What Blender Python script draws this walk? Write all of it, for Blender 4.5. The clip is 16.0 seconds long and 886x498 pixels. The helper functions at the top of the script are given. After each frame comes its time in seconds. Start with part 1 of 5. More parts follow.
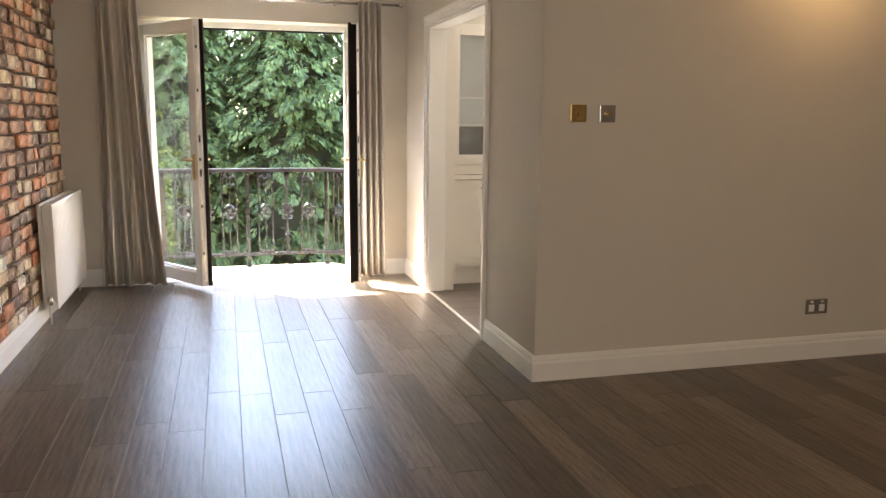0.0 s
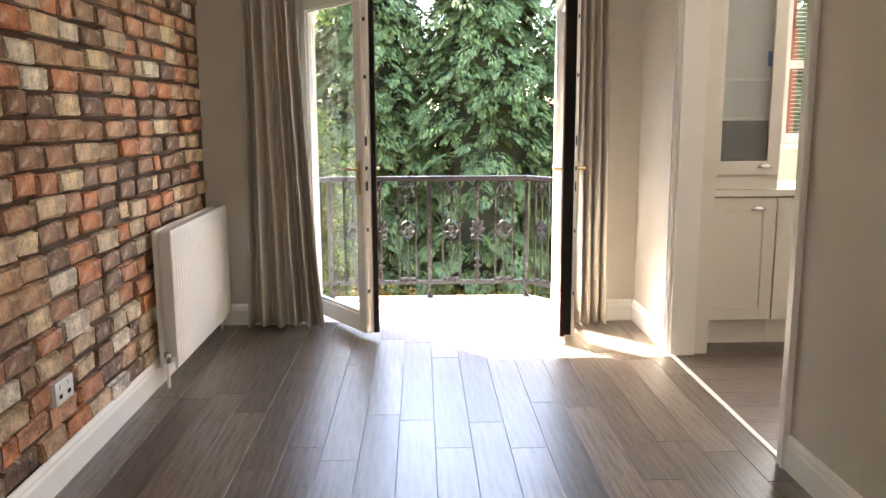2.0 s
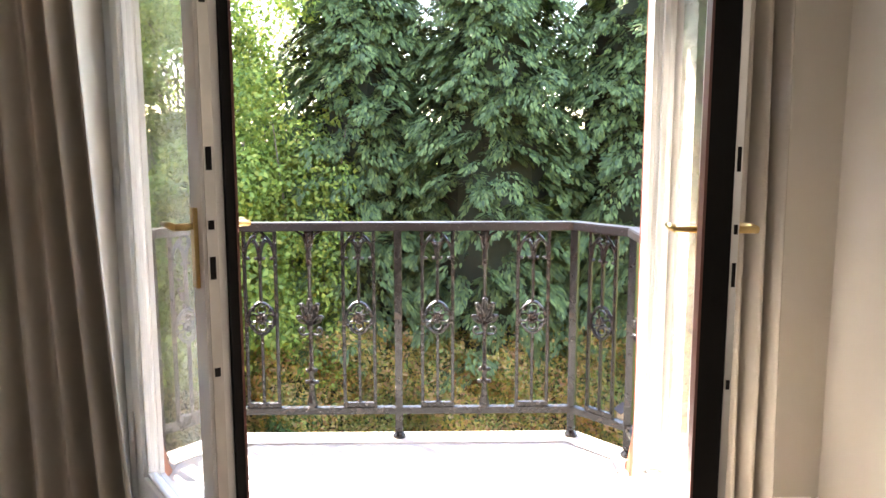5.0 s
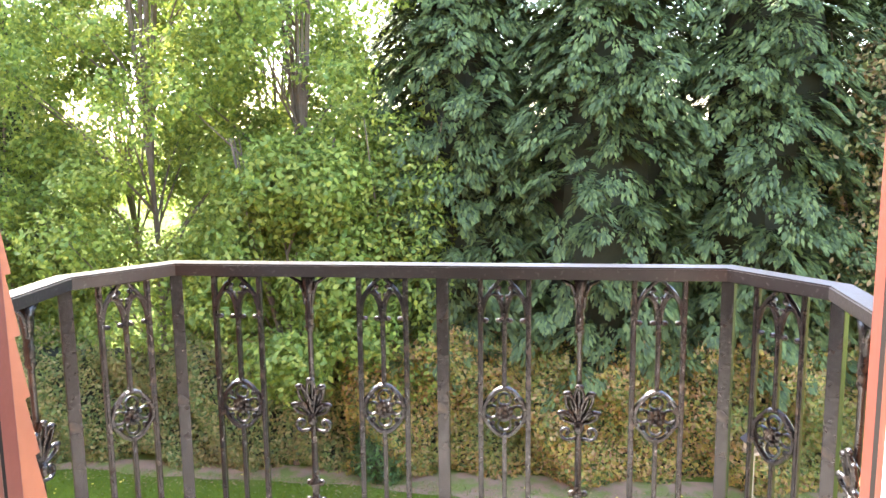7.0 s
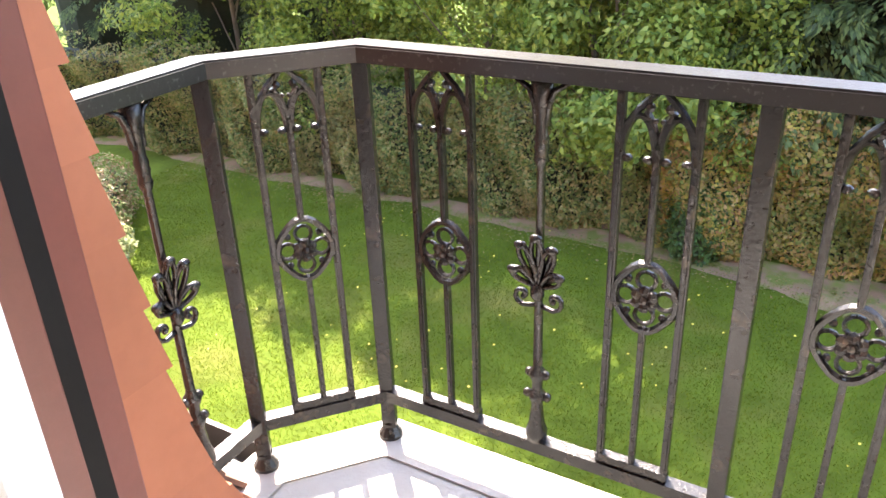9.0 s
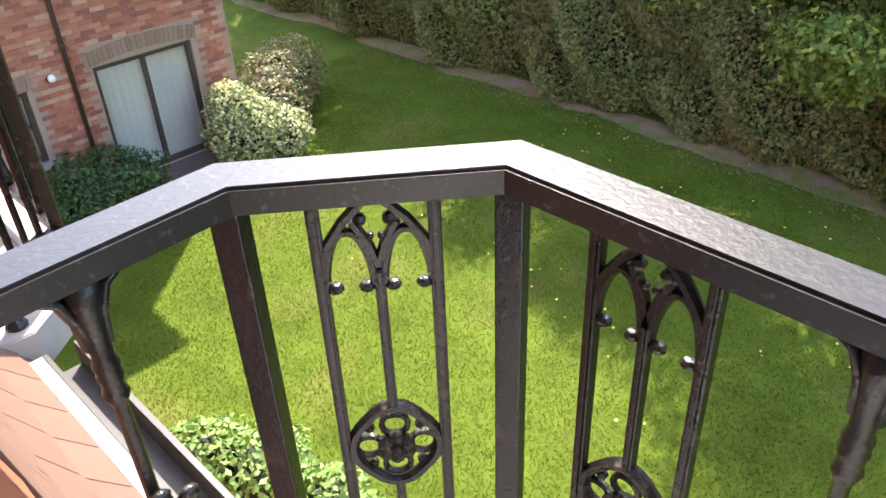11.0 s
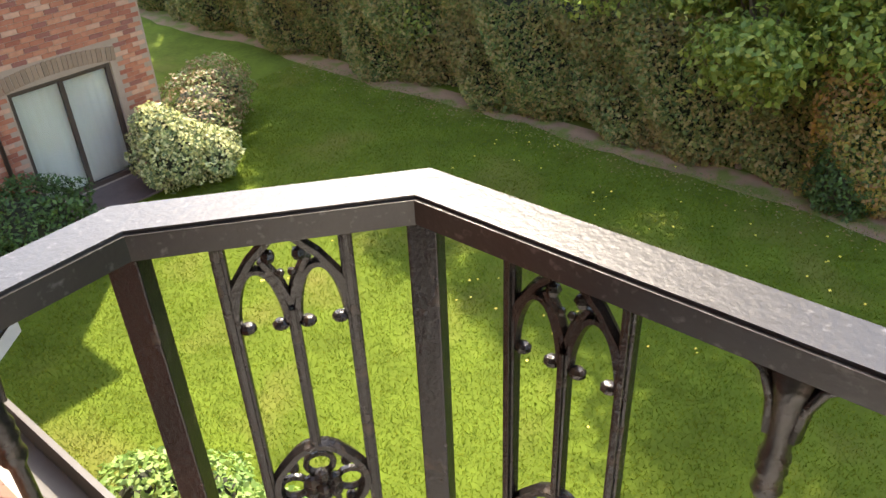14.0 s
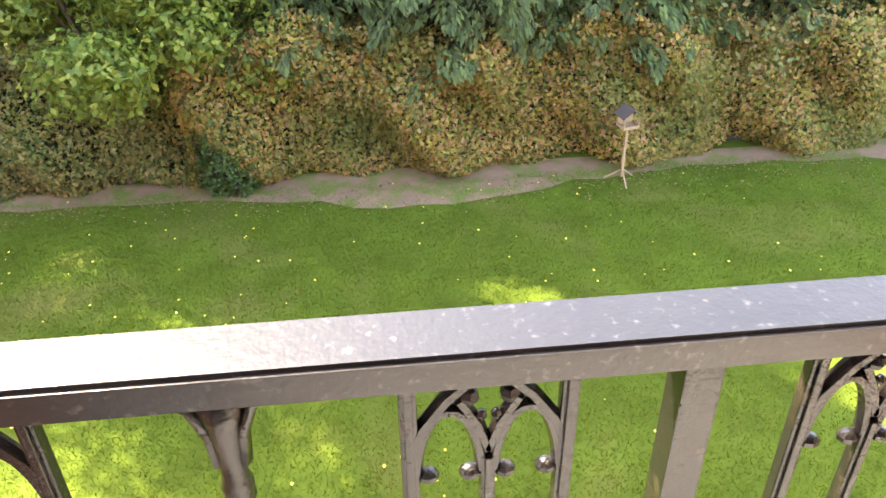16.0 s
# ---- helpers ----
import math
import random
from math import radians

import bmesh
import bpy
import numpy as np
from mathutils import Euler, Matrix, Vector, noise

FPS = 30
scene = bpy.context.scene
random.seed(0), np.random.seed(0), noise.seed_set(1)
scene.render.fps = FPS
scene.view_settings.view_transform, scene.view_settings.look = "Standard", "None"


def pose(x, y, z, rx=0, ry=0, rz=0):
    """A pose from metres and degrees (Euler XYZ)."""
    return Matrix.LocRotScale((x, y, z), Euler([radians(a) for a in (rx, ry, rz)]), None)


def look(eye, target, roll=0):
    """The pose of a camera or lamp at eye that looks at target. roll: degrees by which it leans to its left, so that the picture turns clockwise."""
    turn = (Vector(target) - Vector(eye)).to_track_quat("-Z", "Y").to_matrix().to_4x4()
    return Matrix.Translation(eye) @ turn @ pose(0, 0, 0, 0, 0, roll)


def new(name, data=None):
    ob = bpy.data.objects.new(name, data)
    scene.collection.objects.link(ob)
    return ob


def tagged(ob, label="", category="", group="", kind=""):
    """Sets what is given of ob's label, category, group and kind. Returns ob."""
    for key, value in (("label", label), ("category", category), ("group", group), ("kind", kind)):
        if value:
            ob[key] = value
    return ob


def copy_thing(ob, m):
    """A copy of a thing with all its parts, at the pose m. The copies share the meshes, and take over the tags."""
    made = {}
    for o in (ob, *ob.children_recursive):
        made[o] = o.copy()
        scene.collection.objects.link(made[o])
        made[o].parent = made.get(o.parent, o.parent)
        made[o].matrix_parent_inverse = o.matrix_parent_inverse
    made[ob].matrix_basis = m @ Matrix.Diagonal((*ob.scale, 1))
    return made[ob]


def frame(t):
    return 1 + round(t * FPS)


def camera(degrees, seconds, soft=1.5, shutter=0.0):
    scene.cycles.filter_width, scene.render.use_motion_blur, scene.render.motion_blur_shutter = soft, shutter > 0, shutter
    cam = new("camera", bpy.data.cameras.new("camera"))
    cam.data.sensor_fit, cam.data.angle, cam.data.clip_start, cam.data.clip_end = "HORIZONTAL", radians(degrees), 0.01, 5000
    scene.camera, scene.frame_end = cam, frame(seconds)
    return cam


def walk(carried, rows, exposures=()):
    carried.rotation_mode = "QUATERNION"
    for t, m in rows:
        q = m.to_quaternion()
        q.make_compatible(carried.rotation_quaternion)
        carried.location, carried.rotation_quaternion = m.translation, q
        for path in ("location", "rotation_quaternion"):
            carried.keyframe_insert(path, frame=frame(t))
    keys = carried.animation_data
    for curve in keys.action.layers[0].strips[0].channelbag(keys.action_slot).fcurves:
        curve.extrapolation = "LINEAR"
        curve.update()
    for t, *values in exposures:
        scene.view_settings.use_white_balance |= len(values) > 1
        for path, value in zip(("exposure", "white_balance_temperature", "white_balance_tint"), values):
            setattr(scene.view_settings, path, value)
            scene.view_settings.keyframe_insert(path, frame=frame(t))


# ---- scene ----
cam = camera(58.3, 16.0)
PATH = [
    (0, (-0.127, -6.791, 1.354), (0.395, -4.888, 1.032), 0.5),
    (0.5, (-0.096, -6.442, 1.316), (0.176, -4.487, 0.992), 0.1),
    (1, (0.002, -5.99, 1.322), (0.104, -4.019, 0.998), -0.4),
    (1.5, (0.017, -5.537, 1.306), (0.083, -3.564, 0.987), -0.3),
    (2, (0.007, -5.058, 1.345), (0.061, -3.087, 1.01), -0.3),
    (2.5, (-0.011, -4.616, 1.33), (0.051, -2.642, 1.009), -0.2),
    (3, (0.025, -4.122, 1.309), (0.078, -2.148, 0.993), -0.0),
    (3.5, (0.051, -3.639, 1.312), (0.1, -1.666, 0.991), 0.0),
    (3.7, (0.075, -3.44, 1.33), (0.128, -1.47, 0.989), 0.0),
    (5.8, (0.24, -1.721, 1.217), (0.234, 0.261, 0.953), -0.3),
    (6, (0.249, -1.59, 1.219), (0.225, 0.392, 0.956), -0.4),
    (6.5, (0.334, -1.251, 1.227), (0.202, 0.726, 0.95), -0.7),
    (7, (0.333, -1.055, 1.246), (0.093, 0.907, 0.941), -0.7),
    (7.5, (0.306, -0.922, 1.217), (-0.056, 1.021, 0.908), -0.6),
    (8, (0.282, -0.706, 1.208), (-0.232, 1.201, 0.89), -0.2),
    (8.5, (0.361, -0.43, 1.157), (-0.54, 1.281, 0.645), -1.6),
    (9, (0.248, -0.178, 1.182), (-0.697, 1.35, 0.303), -2.4),
    (9.5, (0.098, 0.089, 1.221), (-0.868, 1.476, 0.153), -1.8),
    (10, (-0.049, 0.268, 1.248), (-1.133, 1.538, 0.146), -1.3),
    (10.2, (-0.125, 0.346, 1.257), (-1.242, 1.58, 0.149), -1.9),
    (12.3, (-0.238, 0.549, 1.247), (-1.563, 1.574, 0.156), -1.3),
    (12.5, (-0.23, 0.539, 1.253), (-1.579, 1.535, 0.163), -1.3),
    (13, (-0.227, 0.534, 1.252), (-1.614, 1.479, 0.164), -1.8),
    (13.5, (-0.217, 0.534, 1.255), (-1.543, 1.563, 0.168), -2.7),
    (14, (-0.21, 0.54, 1.259), (-1.313, 1.804, 0.17), -2.6),
    (14.5, (-0.24, 0.558, 1.258), (-0.9, 2.086, 0.149), -2.1),
    (15, (-0.199, 0.601, 1.255), (-0.475, 2.243, 0.148), -2.2),
    (15.5, (-0.182, 0.616, 1.255), (-0.16, 2.282, 0.148), -1.5),
    (16, (-0.18, 0.615, 1.253), (-0.018, 2.274, 0.148), -0.9),
]
walk(cam, [(t, look(e, g, r)) for t, e, g, r in PATH],
     exposures=[(0, 4.85, 7400, 14), (1.5, 4.75, 7400, 14), (2.5, 4.6, 7400, 14), (3.7, 4.4, 7400, 14), (5.8, 4.2, 7000, 16), (7.0, 4.15, 7100, 17), (8.0, 4.05, 5600, 18), (8.6, 3.8, 7200, 15), (9.0, 3.65, 7200, 16),
                (9.5, 3.5, 6600, 16), (10.2, 3.2, 6600, 16), (12.3, 2.55, 7500, 11), (14.0, 2.8, 7700, 12), (15.0, 3.65, 8000, 14), (16.0, 3.9, 8000, 14)])

# ---- light ----
SUN_EL, SUN_AZ = radians(51), radians(-43)        # the sun stands over the trees ahead, to the left
world = bpy.data.worlds.new("world")
scene.world = world
world.use_nodes = True
wn = world.node_tree
sky = wn.nodes.new("ShaderNodeTexSky")
sky.sky_type, sky.sun_disc = "NISHITA", False
sky.sun_elevation, sky.sun_rotation = SUN_EL, SUN_AZ
wn.links.new(sky.outputs[0], wn.nodes["Background"].inputs[0])
wn.nodes["Background"].inputs[1].default_value = 0.15
sun = new("sun", bpy.data.lights.new("sun", "SUN"))
sun.data.energy, sun.data.angle, sun.data.color = 2.5, radians(0.55), (1.0, 0.95, 0.86)
sd = Vector((math.sin(SUN_AZ) * math.cos(SUN_EL), math.cos(SUN_AZ) * math.cos(SUN_EL), math.sin(SUN_EL)))
sun.matrix_world = look(sd * 60, (0, 0, 0))


def area(name, m, sx, sy, power, color):
    lamp = new(name, bpy.data.lights.new(name, "AREA"))
    lamp.data.shape, lamp.data.size, lamp.data.size_y = "RECTANGLE", sx, sy
    lamp.data.energy, lamp.data.color = power, color
    lamp.matrix_world = m
    return lamp


# added fill light behind the start of the walk; sky light through the kitchen window
area("fill_light_behind", look((0.6, -9.3, 1.5), (0.6, -4.0, 1.1)), 2.2, 1.4, 2.0, (1.0, 0.97, 0.93))
area("kitchen_window_light", look((2.9, -0.22, 1.75), (2.4, -3.0, 1.0)), 1.1, 1.0, 3.2, (0.96, 0.98, 1.0))
# the first gives the warm glow at the right; the other two are added fill
for lx, ly, power in ((3.0, -3.30, 0.22), (2.6, -5.6, 0.22), (0.2, -8.0, 0.4)):
    lamp = new("ceiling_spot_light", bpy.data.lights.new("ceiling_spot_light", "POINT"))
    lamp.data.energy, lamp.data.color, lamp.data.shadow_soft_size = power, (1.0, 0.66, 0.32), 0.06
    lamp.location = (lx, ly, 2.3)

# ---- materials ----


def mat(name, base, rough=0.6, metal=0.0, var=0.12, scale=6.0, bump=0.0, bscale=40.0, island=0.0, obj=0.0, stretch=(1, 1, 1), spots=None, spec=0.5, coords="Object", second=None):
    """A procedural surface: base colour, blotches at two scales, chance per piece, fine relief."""
    m = bpy.data.materials.new(name)
    m.use_nodes = True
    t = m.node_tree
    b = t.nodes["Principled BSDF"]
    b.inputs["Roughness"].default_value, b.inputs["Metallic"].default_value = rough, metal
    b.inputs["Specular IOR Level"].default_value = spec
    tc = t.nodes.new("ShaderNodeTexCoord")
    mp = t.nodes.new("ShaderNodeMapping")
    mp.inputs["Scale"].default_value = stretch
    t.links.new(tc.outputs[coords], mp.inputs[0])

    def tex(s, detail=4.0):
        n = t.nodes.new("ShaderNodeTexNoise")
        n.inputs["Scale"].default_value, n.inputs["Detail"].default_value = s, detail
        t.links.new(mp.outputs[0], n.inputs["Vector"])
        return n.outputs["Fac"]

    def calc(op, a, c):
        n = t.nodes.new("ShaderNodeMath")
        n.operation = op
        for i, v in enumerate((a, c)):
            if isinstance(v, (int, float)):
                n.inputs[i].default_value = v
            else:
                t.links.new(v, n.inputs[i])
        return n.outputs[0]

    amount = calc("MULTIPLY", calc("SUBTRACT", tex(scale), 0.5), 2.0 * var)
    amount = calc("ADD", amount, calc("MULTIPLY", calc("SUBTRACT", tex(scale * 6), 0.5), 1.2 * var))
    if island:
        g = t.nodes.new("ShaderNodeNewGeometry")
        amount = calc("ADD", amount, calc("MULTIPLY", calc("SUBTRACT", g.outputs["Random Per Island"], 0.5), island))
    if obj:
        g = t.nodes.new("ShaderNodeObjectInfo")
        amount = calc("ADD", amount, calc("MULTIPLY", calc("SUBTRACT", g.outputs["Random"], 0.5), obj))
    hsv = t.nodes.new("ShaderNodeHueSaturation")
    hsv.inputs["Color"].default_value = (*base, 1)
    t.links.new(calc("ADD", amount, 1.0), hsv.inputs["Value"])
    colour = hsv.outputs[0]
    if second:
        mix = t.nodes.new("ShaderNodeMix")
        mix.data_type = "RGBA"
        ramp = t.nodes.new("ShaderNodeMapRange")
        ramp.inputs[1].default_value, ramp.inputs[2].default_value = second[2], second[3]
        t.links.new(tex(second[1]), ramp.inputs[0])
        t.links.new(ramp.outputs[0], mix.inputs[0])
        t.links.new(colour, mix.inputs[6])
        mix.inputs[7].default_value = (*second[0], 1)
        colour = mix.outputs[2]
    t.links.new(colour, b.inputs["Base Color"])
    if bump:
        bp = t.nodes.new("ShaderNodeBump")
        bp.inputs["Strength"].default_value, bp.inputs["Distance"].default_value = bump, 0.004
        t.links.new(tex(bscale, 6.0), bp.inputs["Height"])
        t.links.new(bp.outputs[0], b.inputs["Normal"])
    return m


def mat_pieces(name, colours, chance="object", rough=0.85, bump=0.6, bscale=45.0, second=False, var=0.25):
    """Bricks or planks that take one of several colours, piece by piece, with stains and pits."""
    m = mat(name, (0.3, 0.3, 0.3), rough, var=1.15 if second is True else var, scale=14 if not isinstance(second, tuple) else 2.5, bump=bump, bscale=bscale, second=second if isinstance(second, tuple) else ((0.52, 0.41, 0.30), 21, 0.57, 0.72) if second else None)
    t = m.node_tree
    g = t.nodes.new("ShaderNodeObjectInfo" if chance == "object" else "ShaderNodeNewGeometry")
    ramp = t.nodes.new("ShaderNodeValToRGB")
    ramp.color_ramp.interpolation = "CONSTANT"
    e = ramp.color_ramp.elements
    for i, c in enumerate(colours):
        el = e[i] if i < 2 else e.new(i / len(colours))
        el.position, el.color = i / len(colours), (*c, 1)
    t.links.new(g.outputs["Random" if chance == "object" else "Random Per Island"], ramp.inputs[0])
    hsv = next(n for n in t.nodes if n.type == "HUE_SAT")
    t.links.new(ramp.outputs[0], hsv.inputs["Color"])
    return m


def mat_planks(name, colours, stretch, rough, bump):
    m = mat_pieces(name, colours, rough=rough, bump=bump, bscale=30, var=1.0)
    for n in m.node_tree.nodes:
        if n.type == "MAPPING":
            n.inputs["Scale"].default_value = stretch
    return m


def mat_leaf(name, colours, rough=0.55, through_light=0.25, second=False):
    """Leaves with chance per leaf and a little light let through."""
    m = mat_pieces(name, colours, "island", rough, 0, 20, second)
    t = m.node_tree
    b = t.nodes["Principled BSDF"]
    b.inputs["Specular IOR Level"].default_value = 0.35
    tr = t.nodes.new("ShaderNodeBsdfTranslucent")
    mix = t.nodes.new("ShaderNodeMixShader")
    mix.inputs[0].default_value = through_light
    hsv = next(n for n in t.nodes if n.type == "HUE_SAT")
    t.links.new(hsv.outputs[0], tr.inputs[0])
    t.links.new(b.outputs[0], mix.inputs[1])
    t.links.new(tr.outputs[0], mix.inputs[2])
    t.links.new(mix.outputs[0], t.nodes["Material Output"].inputs[0])
    return m


def mat_glass(name, tint=(1, 1, 1), frost=0.0):
    m = bpy.data.materials.new(name)
    m.use_nodes = True
    t = m.node_tree
    b = t.nodes["Principled BSDF"]
    b.inputs["Base Color"].default_value = (*tint, 1)
    b.inputs["Transmission Weight"].default_value, b.inputs["Roughness"].default_value, b.inputs["IOR"].default_value = 1.0, frost, 1.45
    return m


M_WALL = mat("wall_paint", (0.62, 0.575, 0.505), 0.85, var=0.03, scale=1.5, bump=0.12, bscale=160)
M_CEIL = mat("ceiling_paint", (0.8, 0.79, 0.77), 0.9, var=0.02)
M_TRIM = mat("trim_gloss_paint", (0.8, 0.78, 0.74), 0.35, var=0.02, bump=0.05)
M_UPVC = mat("white_door_plastic", (0.78, 0.77, 0.74), 0.35, var=0.03, scale=3)
M_BROWN = mat("brown_outer_frame", (0.12, 0.038, 0.026), 0.45, var=0.15, scale=8, bump=0.2)
M_REDPAINT = mat("deep_red_paint", (0.13, 0.032, 0.022), 0.5, var=0.15, scale=8, bump=0.2)
M_GASKET = mat("black_gasket", (0.010, 0.009, 0.008), 0.8, var=0.2, spec=0.15)
M_STEEL = mat("lock_strip_steel", (0.62, 0.60, 0.56), 0.35, 0.85, var=0.1)
M_BRASS = mat("aged_brass", (0.58, 0.42, 0.18), 0.28, 1.0, var=0.15)
M_CHROME = mat("brushed_chrome", (0.62, 0.61, 0.6), 0.25, 1.0, var=0.08)
M_RAD = mat("radiator_enamel", (0.83, 0.815, 0.78), 0.4, var=0.02)
M_CURTAIN = mat("grey_linen_curtain", (0.49, 0.445, 0.38), 0.9, var=0.08, scale=10, bump=0.4, bscale=500)
M_MORTAR = mat("lime_mortar", (0.105, 0.064, 0.042), 0.95, var=0.3, scale=12, bump=0.8, bscale=60)
OLD_BRICK = [(0.44, 0.21, 0.12), (0.50, 0.36, 0.23), (0.36, 0.20, 0.125), (0.46, 0.21, 0.12), (0.60, 0.47, 0.31), (0.19, 0.12, 0.09), (0.43, 0.26, 0.16), (0.53, 0.41, 0.29),
             (0.20, 0.125, 0.09), (0.47, 0.19, 0.09), (0.33, 0.21, 0.14), (0.25, 0.15, 0.105), (0.44, 0.28, 0.17), (0.45, 0.24, 0.145), (0.62, 0.55, 0.45), (0.30, 0.185, 0.125)]
M_BRICK = mat_pieces("old_brick", OLD_BRICK, bump=1.0, bscale=38, second=True)
M_BRICKFAR = mat_pieces("red_facing_brick", [(0.36, 0.13, 0.075), (0.42, 0.17, 0.10), (0.30, 0.10, 0.06), (0.46, 0.21, 0.125), (0.25, 0.095, 0.07), (0.50, 0.29, 0.20), (0.38, 0.14, 0.08), (0.40, 0.15, 0.085)], "island", bump=0.5)
M_MORTARFAR = mat("sand_mortar", (0.34, 0.26, 0.20), 0.95, var=0.15)
PLANKS = [(0.135, 0.104, 0.082), (0.165, 0.130, 0.104), (0.105, 0.080, 0.063), (0.19, 0.152, 0.122), (0.125, 0.097, 0.078), (0.15, 0.115, 0.090)]
M_PLANK = mat_planks("dark_oak_laminate", PLANKS, (4.0, 0.28, 1), 0.34, 0.12)
M_PLANK_K = mat_planks("kitchen_oak_laminate", [(0.115, 0.085, 0.072), (0.10, 0.074, 0.062), (0.13, 0.098, 0.083)], (0.8, 9, 1), 0.32, 0.1)
M_GAP = mat("plank_bevel", (0.20, 0.175, 0.15), 0.5)
M_IRON = mat("black_gloss_iron", (0.012, 0.0105, 0.010), 0.26, 0.0, var=0.3, scale=30, bump=0.4, bscale=150, second=((0.055, 0.040, 0.028), 34, 0.56, 0.76), spec=0.45)
M_RAIL = mat("worn_handrail_paint", (0.018, 0.016, 0.016), 0.34, 0.0, var=0.3, scale=8, bump=0.16, bscale=130, second=((0.10, 0.097, 0.095), 110, 0.6, 0.82), spec=0.47)
M_DECK = mat("balcony_concrete", (0.33, 0.315, 0.29), 0.85, var=0.12, scale=5, bump=0.5, bscale=90)
M_TILE = mat("sandy_clay_tile", (0.15, 0.08, 0.054), 0.9, var=0.12, scale=5, bump=0.7, bscale=260, island=0.12, obj=0.12)
M_TILEEDGE = mat("red_clay_tile", (0.31, 0.105, 0.050), 0.75, var=0.14, scale=5, bump=0.25, bscale=40, obj=0.15)
M_GUTTER = mat("dark_gutter", (0.06, 0.055, 0.05), 0.5, var=0.2)
M_SLAB = mat("grey_stone_edge", (0.36, 0.335, 0.30), 0.85, var=0.12, bump=0.4)
M_GRASS = mat("lawn_soil", (0.072, 0.105, 0.012), 0.95, var=0.5, scale=1.6, second=((0.125, 0.125, 0.030), 0.7, 0.54, 0.8))
M_BLADE = mat_leaf("grass_blades", [(0.106, 0.155, 0.011), (0.136, 0.184, 0.013), (0.078, 0.129, 0.011), (0.149, 0.172, 0.016), (0.098, 0.149, 0.010)], 0.9, 0.5, ((0.16, 0.15, 0.035), 0.7, 0.56, 0.85))
M_BLADE.node_tree.nodes["Principled BSDF"].inputs["Specular IOR Level"].default_value = 0.1
M_GRASS.node_tree.nodes["Principled BSDF"].inputs["Specular IOR Level"].default_value = 0.1
M_SOIL = mat("bare_earth", (0.24, 0.15, 0.09), 0.95, var=0.3, scale=2.0, bump=0.8, bscale=30, second=((0.125, 0.15, 0.025), 3.0, 0.44, 0.62))
M_BARK = mat("bark", (0.13, 0.10, 0.07), 0.95, var=0.3, scale=9, bump=0.8)
M_CONIFER = mat_leaf("conifer_sprays", [(0.060, 0.088, 0.028), (0.084, 0.118, 0.034), (0.034, 0.055, 0.020), (0.115, 0.152, 0.044), (0.064, 0.096, 0.029)], 0.7, 0.15)
M_ASH = mat_leaf("ash_leaves", [(0.186, 0.256, 0.046), (0.256, 0.320, 0.059), (0.128, 0.198, 0.044), (0.346, 0.384, 0.077), (0.205, 0.275, 0.054)], 0.5, 0.5)
M_BROWNLEAF = mat_leaf("dry_shrub_leaves", [(0.20, 0.19, 0.06), (0.24, 0.18, 0.075), (0.15, 0.17, 0.055), (0.28, 0.19, 0.085), (0.13, 0.16, 0.05)], 0.6, 0.3)
M_HEDGE = mat_leaf("hedge_leaves", [(0.305, 0.305, 0.067), (0.488, 0.366, 0.085), (0.512, 0.317, 0.122), (0.183, 0.232, 0.055), (0.354, 0.268, 0.067), (0.488, 0.329, 0.146), (0.085, 0.122, 0.037), (0.366, 0.207, 0.098)], 0.55, 0.45, ((0.15, 0.19, 0.05), 0.8, 0.46, 0.72))
M_HEDGEDARK = mat_leaf("dark_hedge_leaves", [(0.149, 0.203, 0.061), (0.230, 0.257, 0.074), (0.324, 0.270, 0.101), (0.095, 0.142, 0.046), (0.338, 0.284, 0.115), (0.189, 0.230, 0.068)], 0.55, 0.45, ((0.26, 0.20, 0.08), 0.6, 0.5, 0.75))
# near-black: shade painted into foliage gaps and behind the house windows
M_INNERSHADE = mat("inner_shade", (0.022, 0.026, 0.013), 0.95, var=0.4)
M_SHRUB = mat_leaf("shrub_leaves", [(0.045, 0.10, 0.022), (0.065, 0.13, 0.028), (0.035, 0.075, 0.02)], 0.5, 0.25)
M_VARIEG = mat_leaf("variegated_leaves", [(0.52, 0.53, 0.22), (0.24, 0.29, 0.12), (0.62, 0.61, 0.32), (0.15, 0.20, 0.09)], 0.55, 0.3)
M_PINK = mat_leaf("mixed_shrub_leaves", [(0.12, 0.16, 0.05), (0.22, 0.17, 0.08), (0.15, 0.20, 0.06), (0.30, 0.20, 0.12)], 0.55, 0.3)
M_TERRA = mat("terracotta", (0.48, 0.19, 0.095), 0.85, var=0.12, scale=6, bump=0.3)
M_MARIGOLD = mat_leaf("marigold_petals", [(0.75, 0.22, 0.01), (0.8, 0.33, 0.02), (0.62, 0.13, 0.01)], 0.6, 0.2)
M_CREAM = mat_leaf("cream_petals", [(0.75, 0.62, 0.42), (0.7, 0.5, 0.35)], 0.6, 0.2)
M_WOOD = mat("weathered_pine", (0.34, 0.235, 0.14), 0.8, var=0.25, scale=12, bump=0.4)
M_DARKWOOD = mat("dark_felt_roof", (0.07, 0.055, 0.05), 0.9, var=0.2)
M_FRAMEDARK = mat("brown_window_frame", (0.055, 0.036, 0.028), 0.5, var=0.15)
M_BLIND = mat("pale_curtain_behind_glass", (0.62, 0.64, 0.58), 0.8, var=0.06, scale=3)
M_CAB = mat("cream_cabinet_paint", (0.70, 0.66, 0.59), 0.45, var=0.02)
M_DARKGLASS = mat("dark_appliance_front", (0.03, 0.033, 0.030), 0.15, var=0.1)
M_PALE = mat("pale_appliance_panel", (0.60, 0.63, 0.62), 0.4, var=0.04)
M_GLASS = mat_glass("clear_glass")
M_BLUE = mat("blue_print", (0.08, 0.22, 0.55), 0.6)
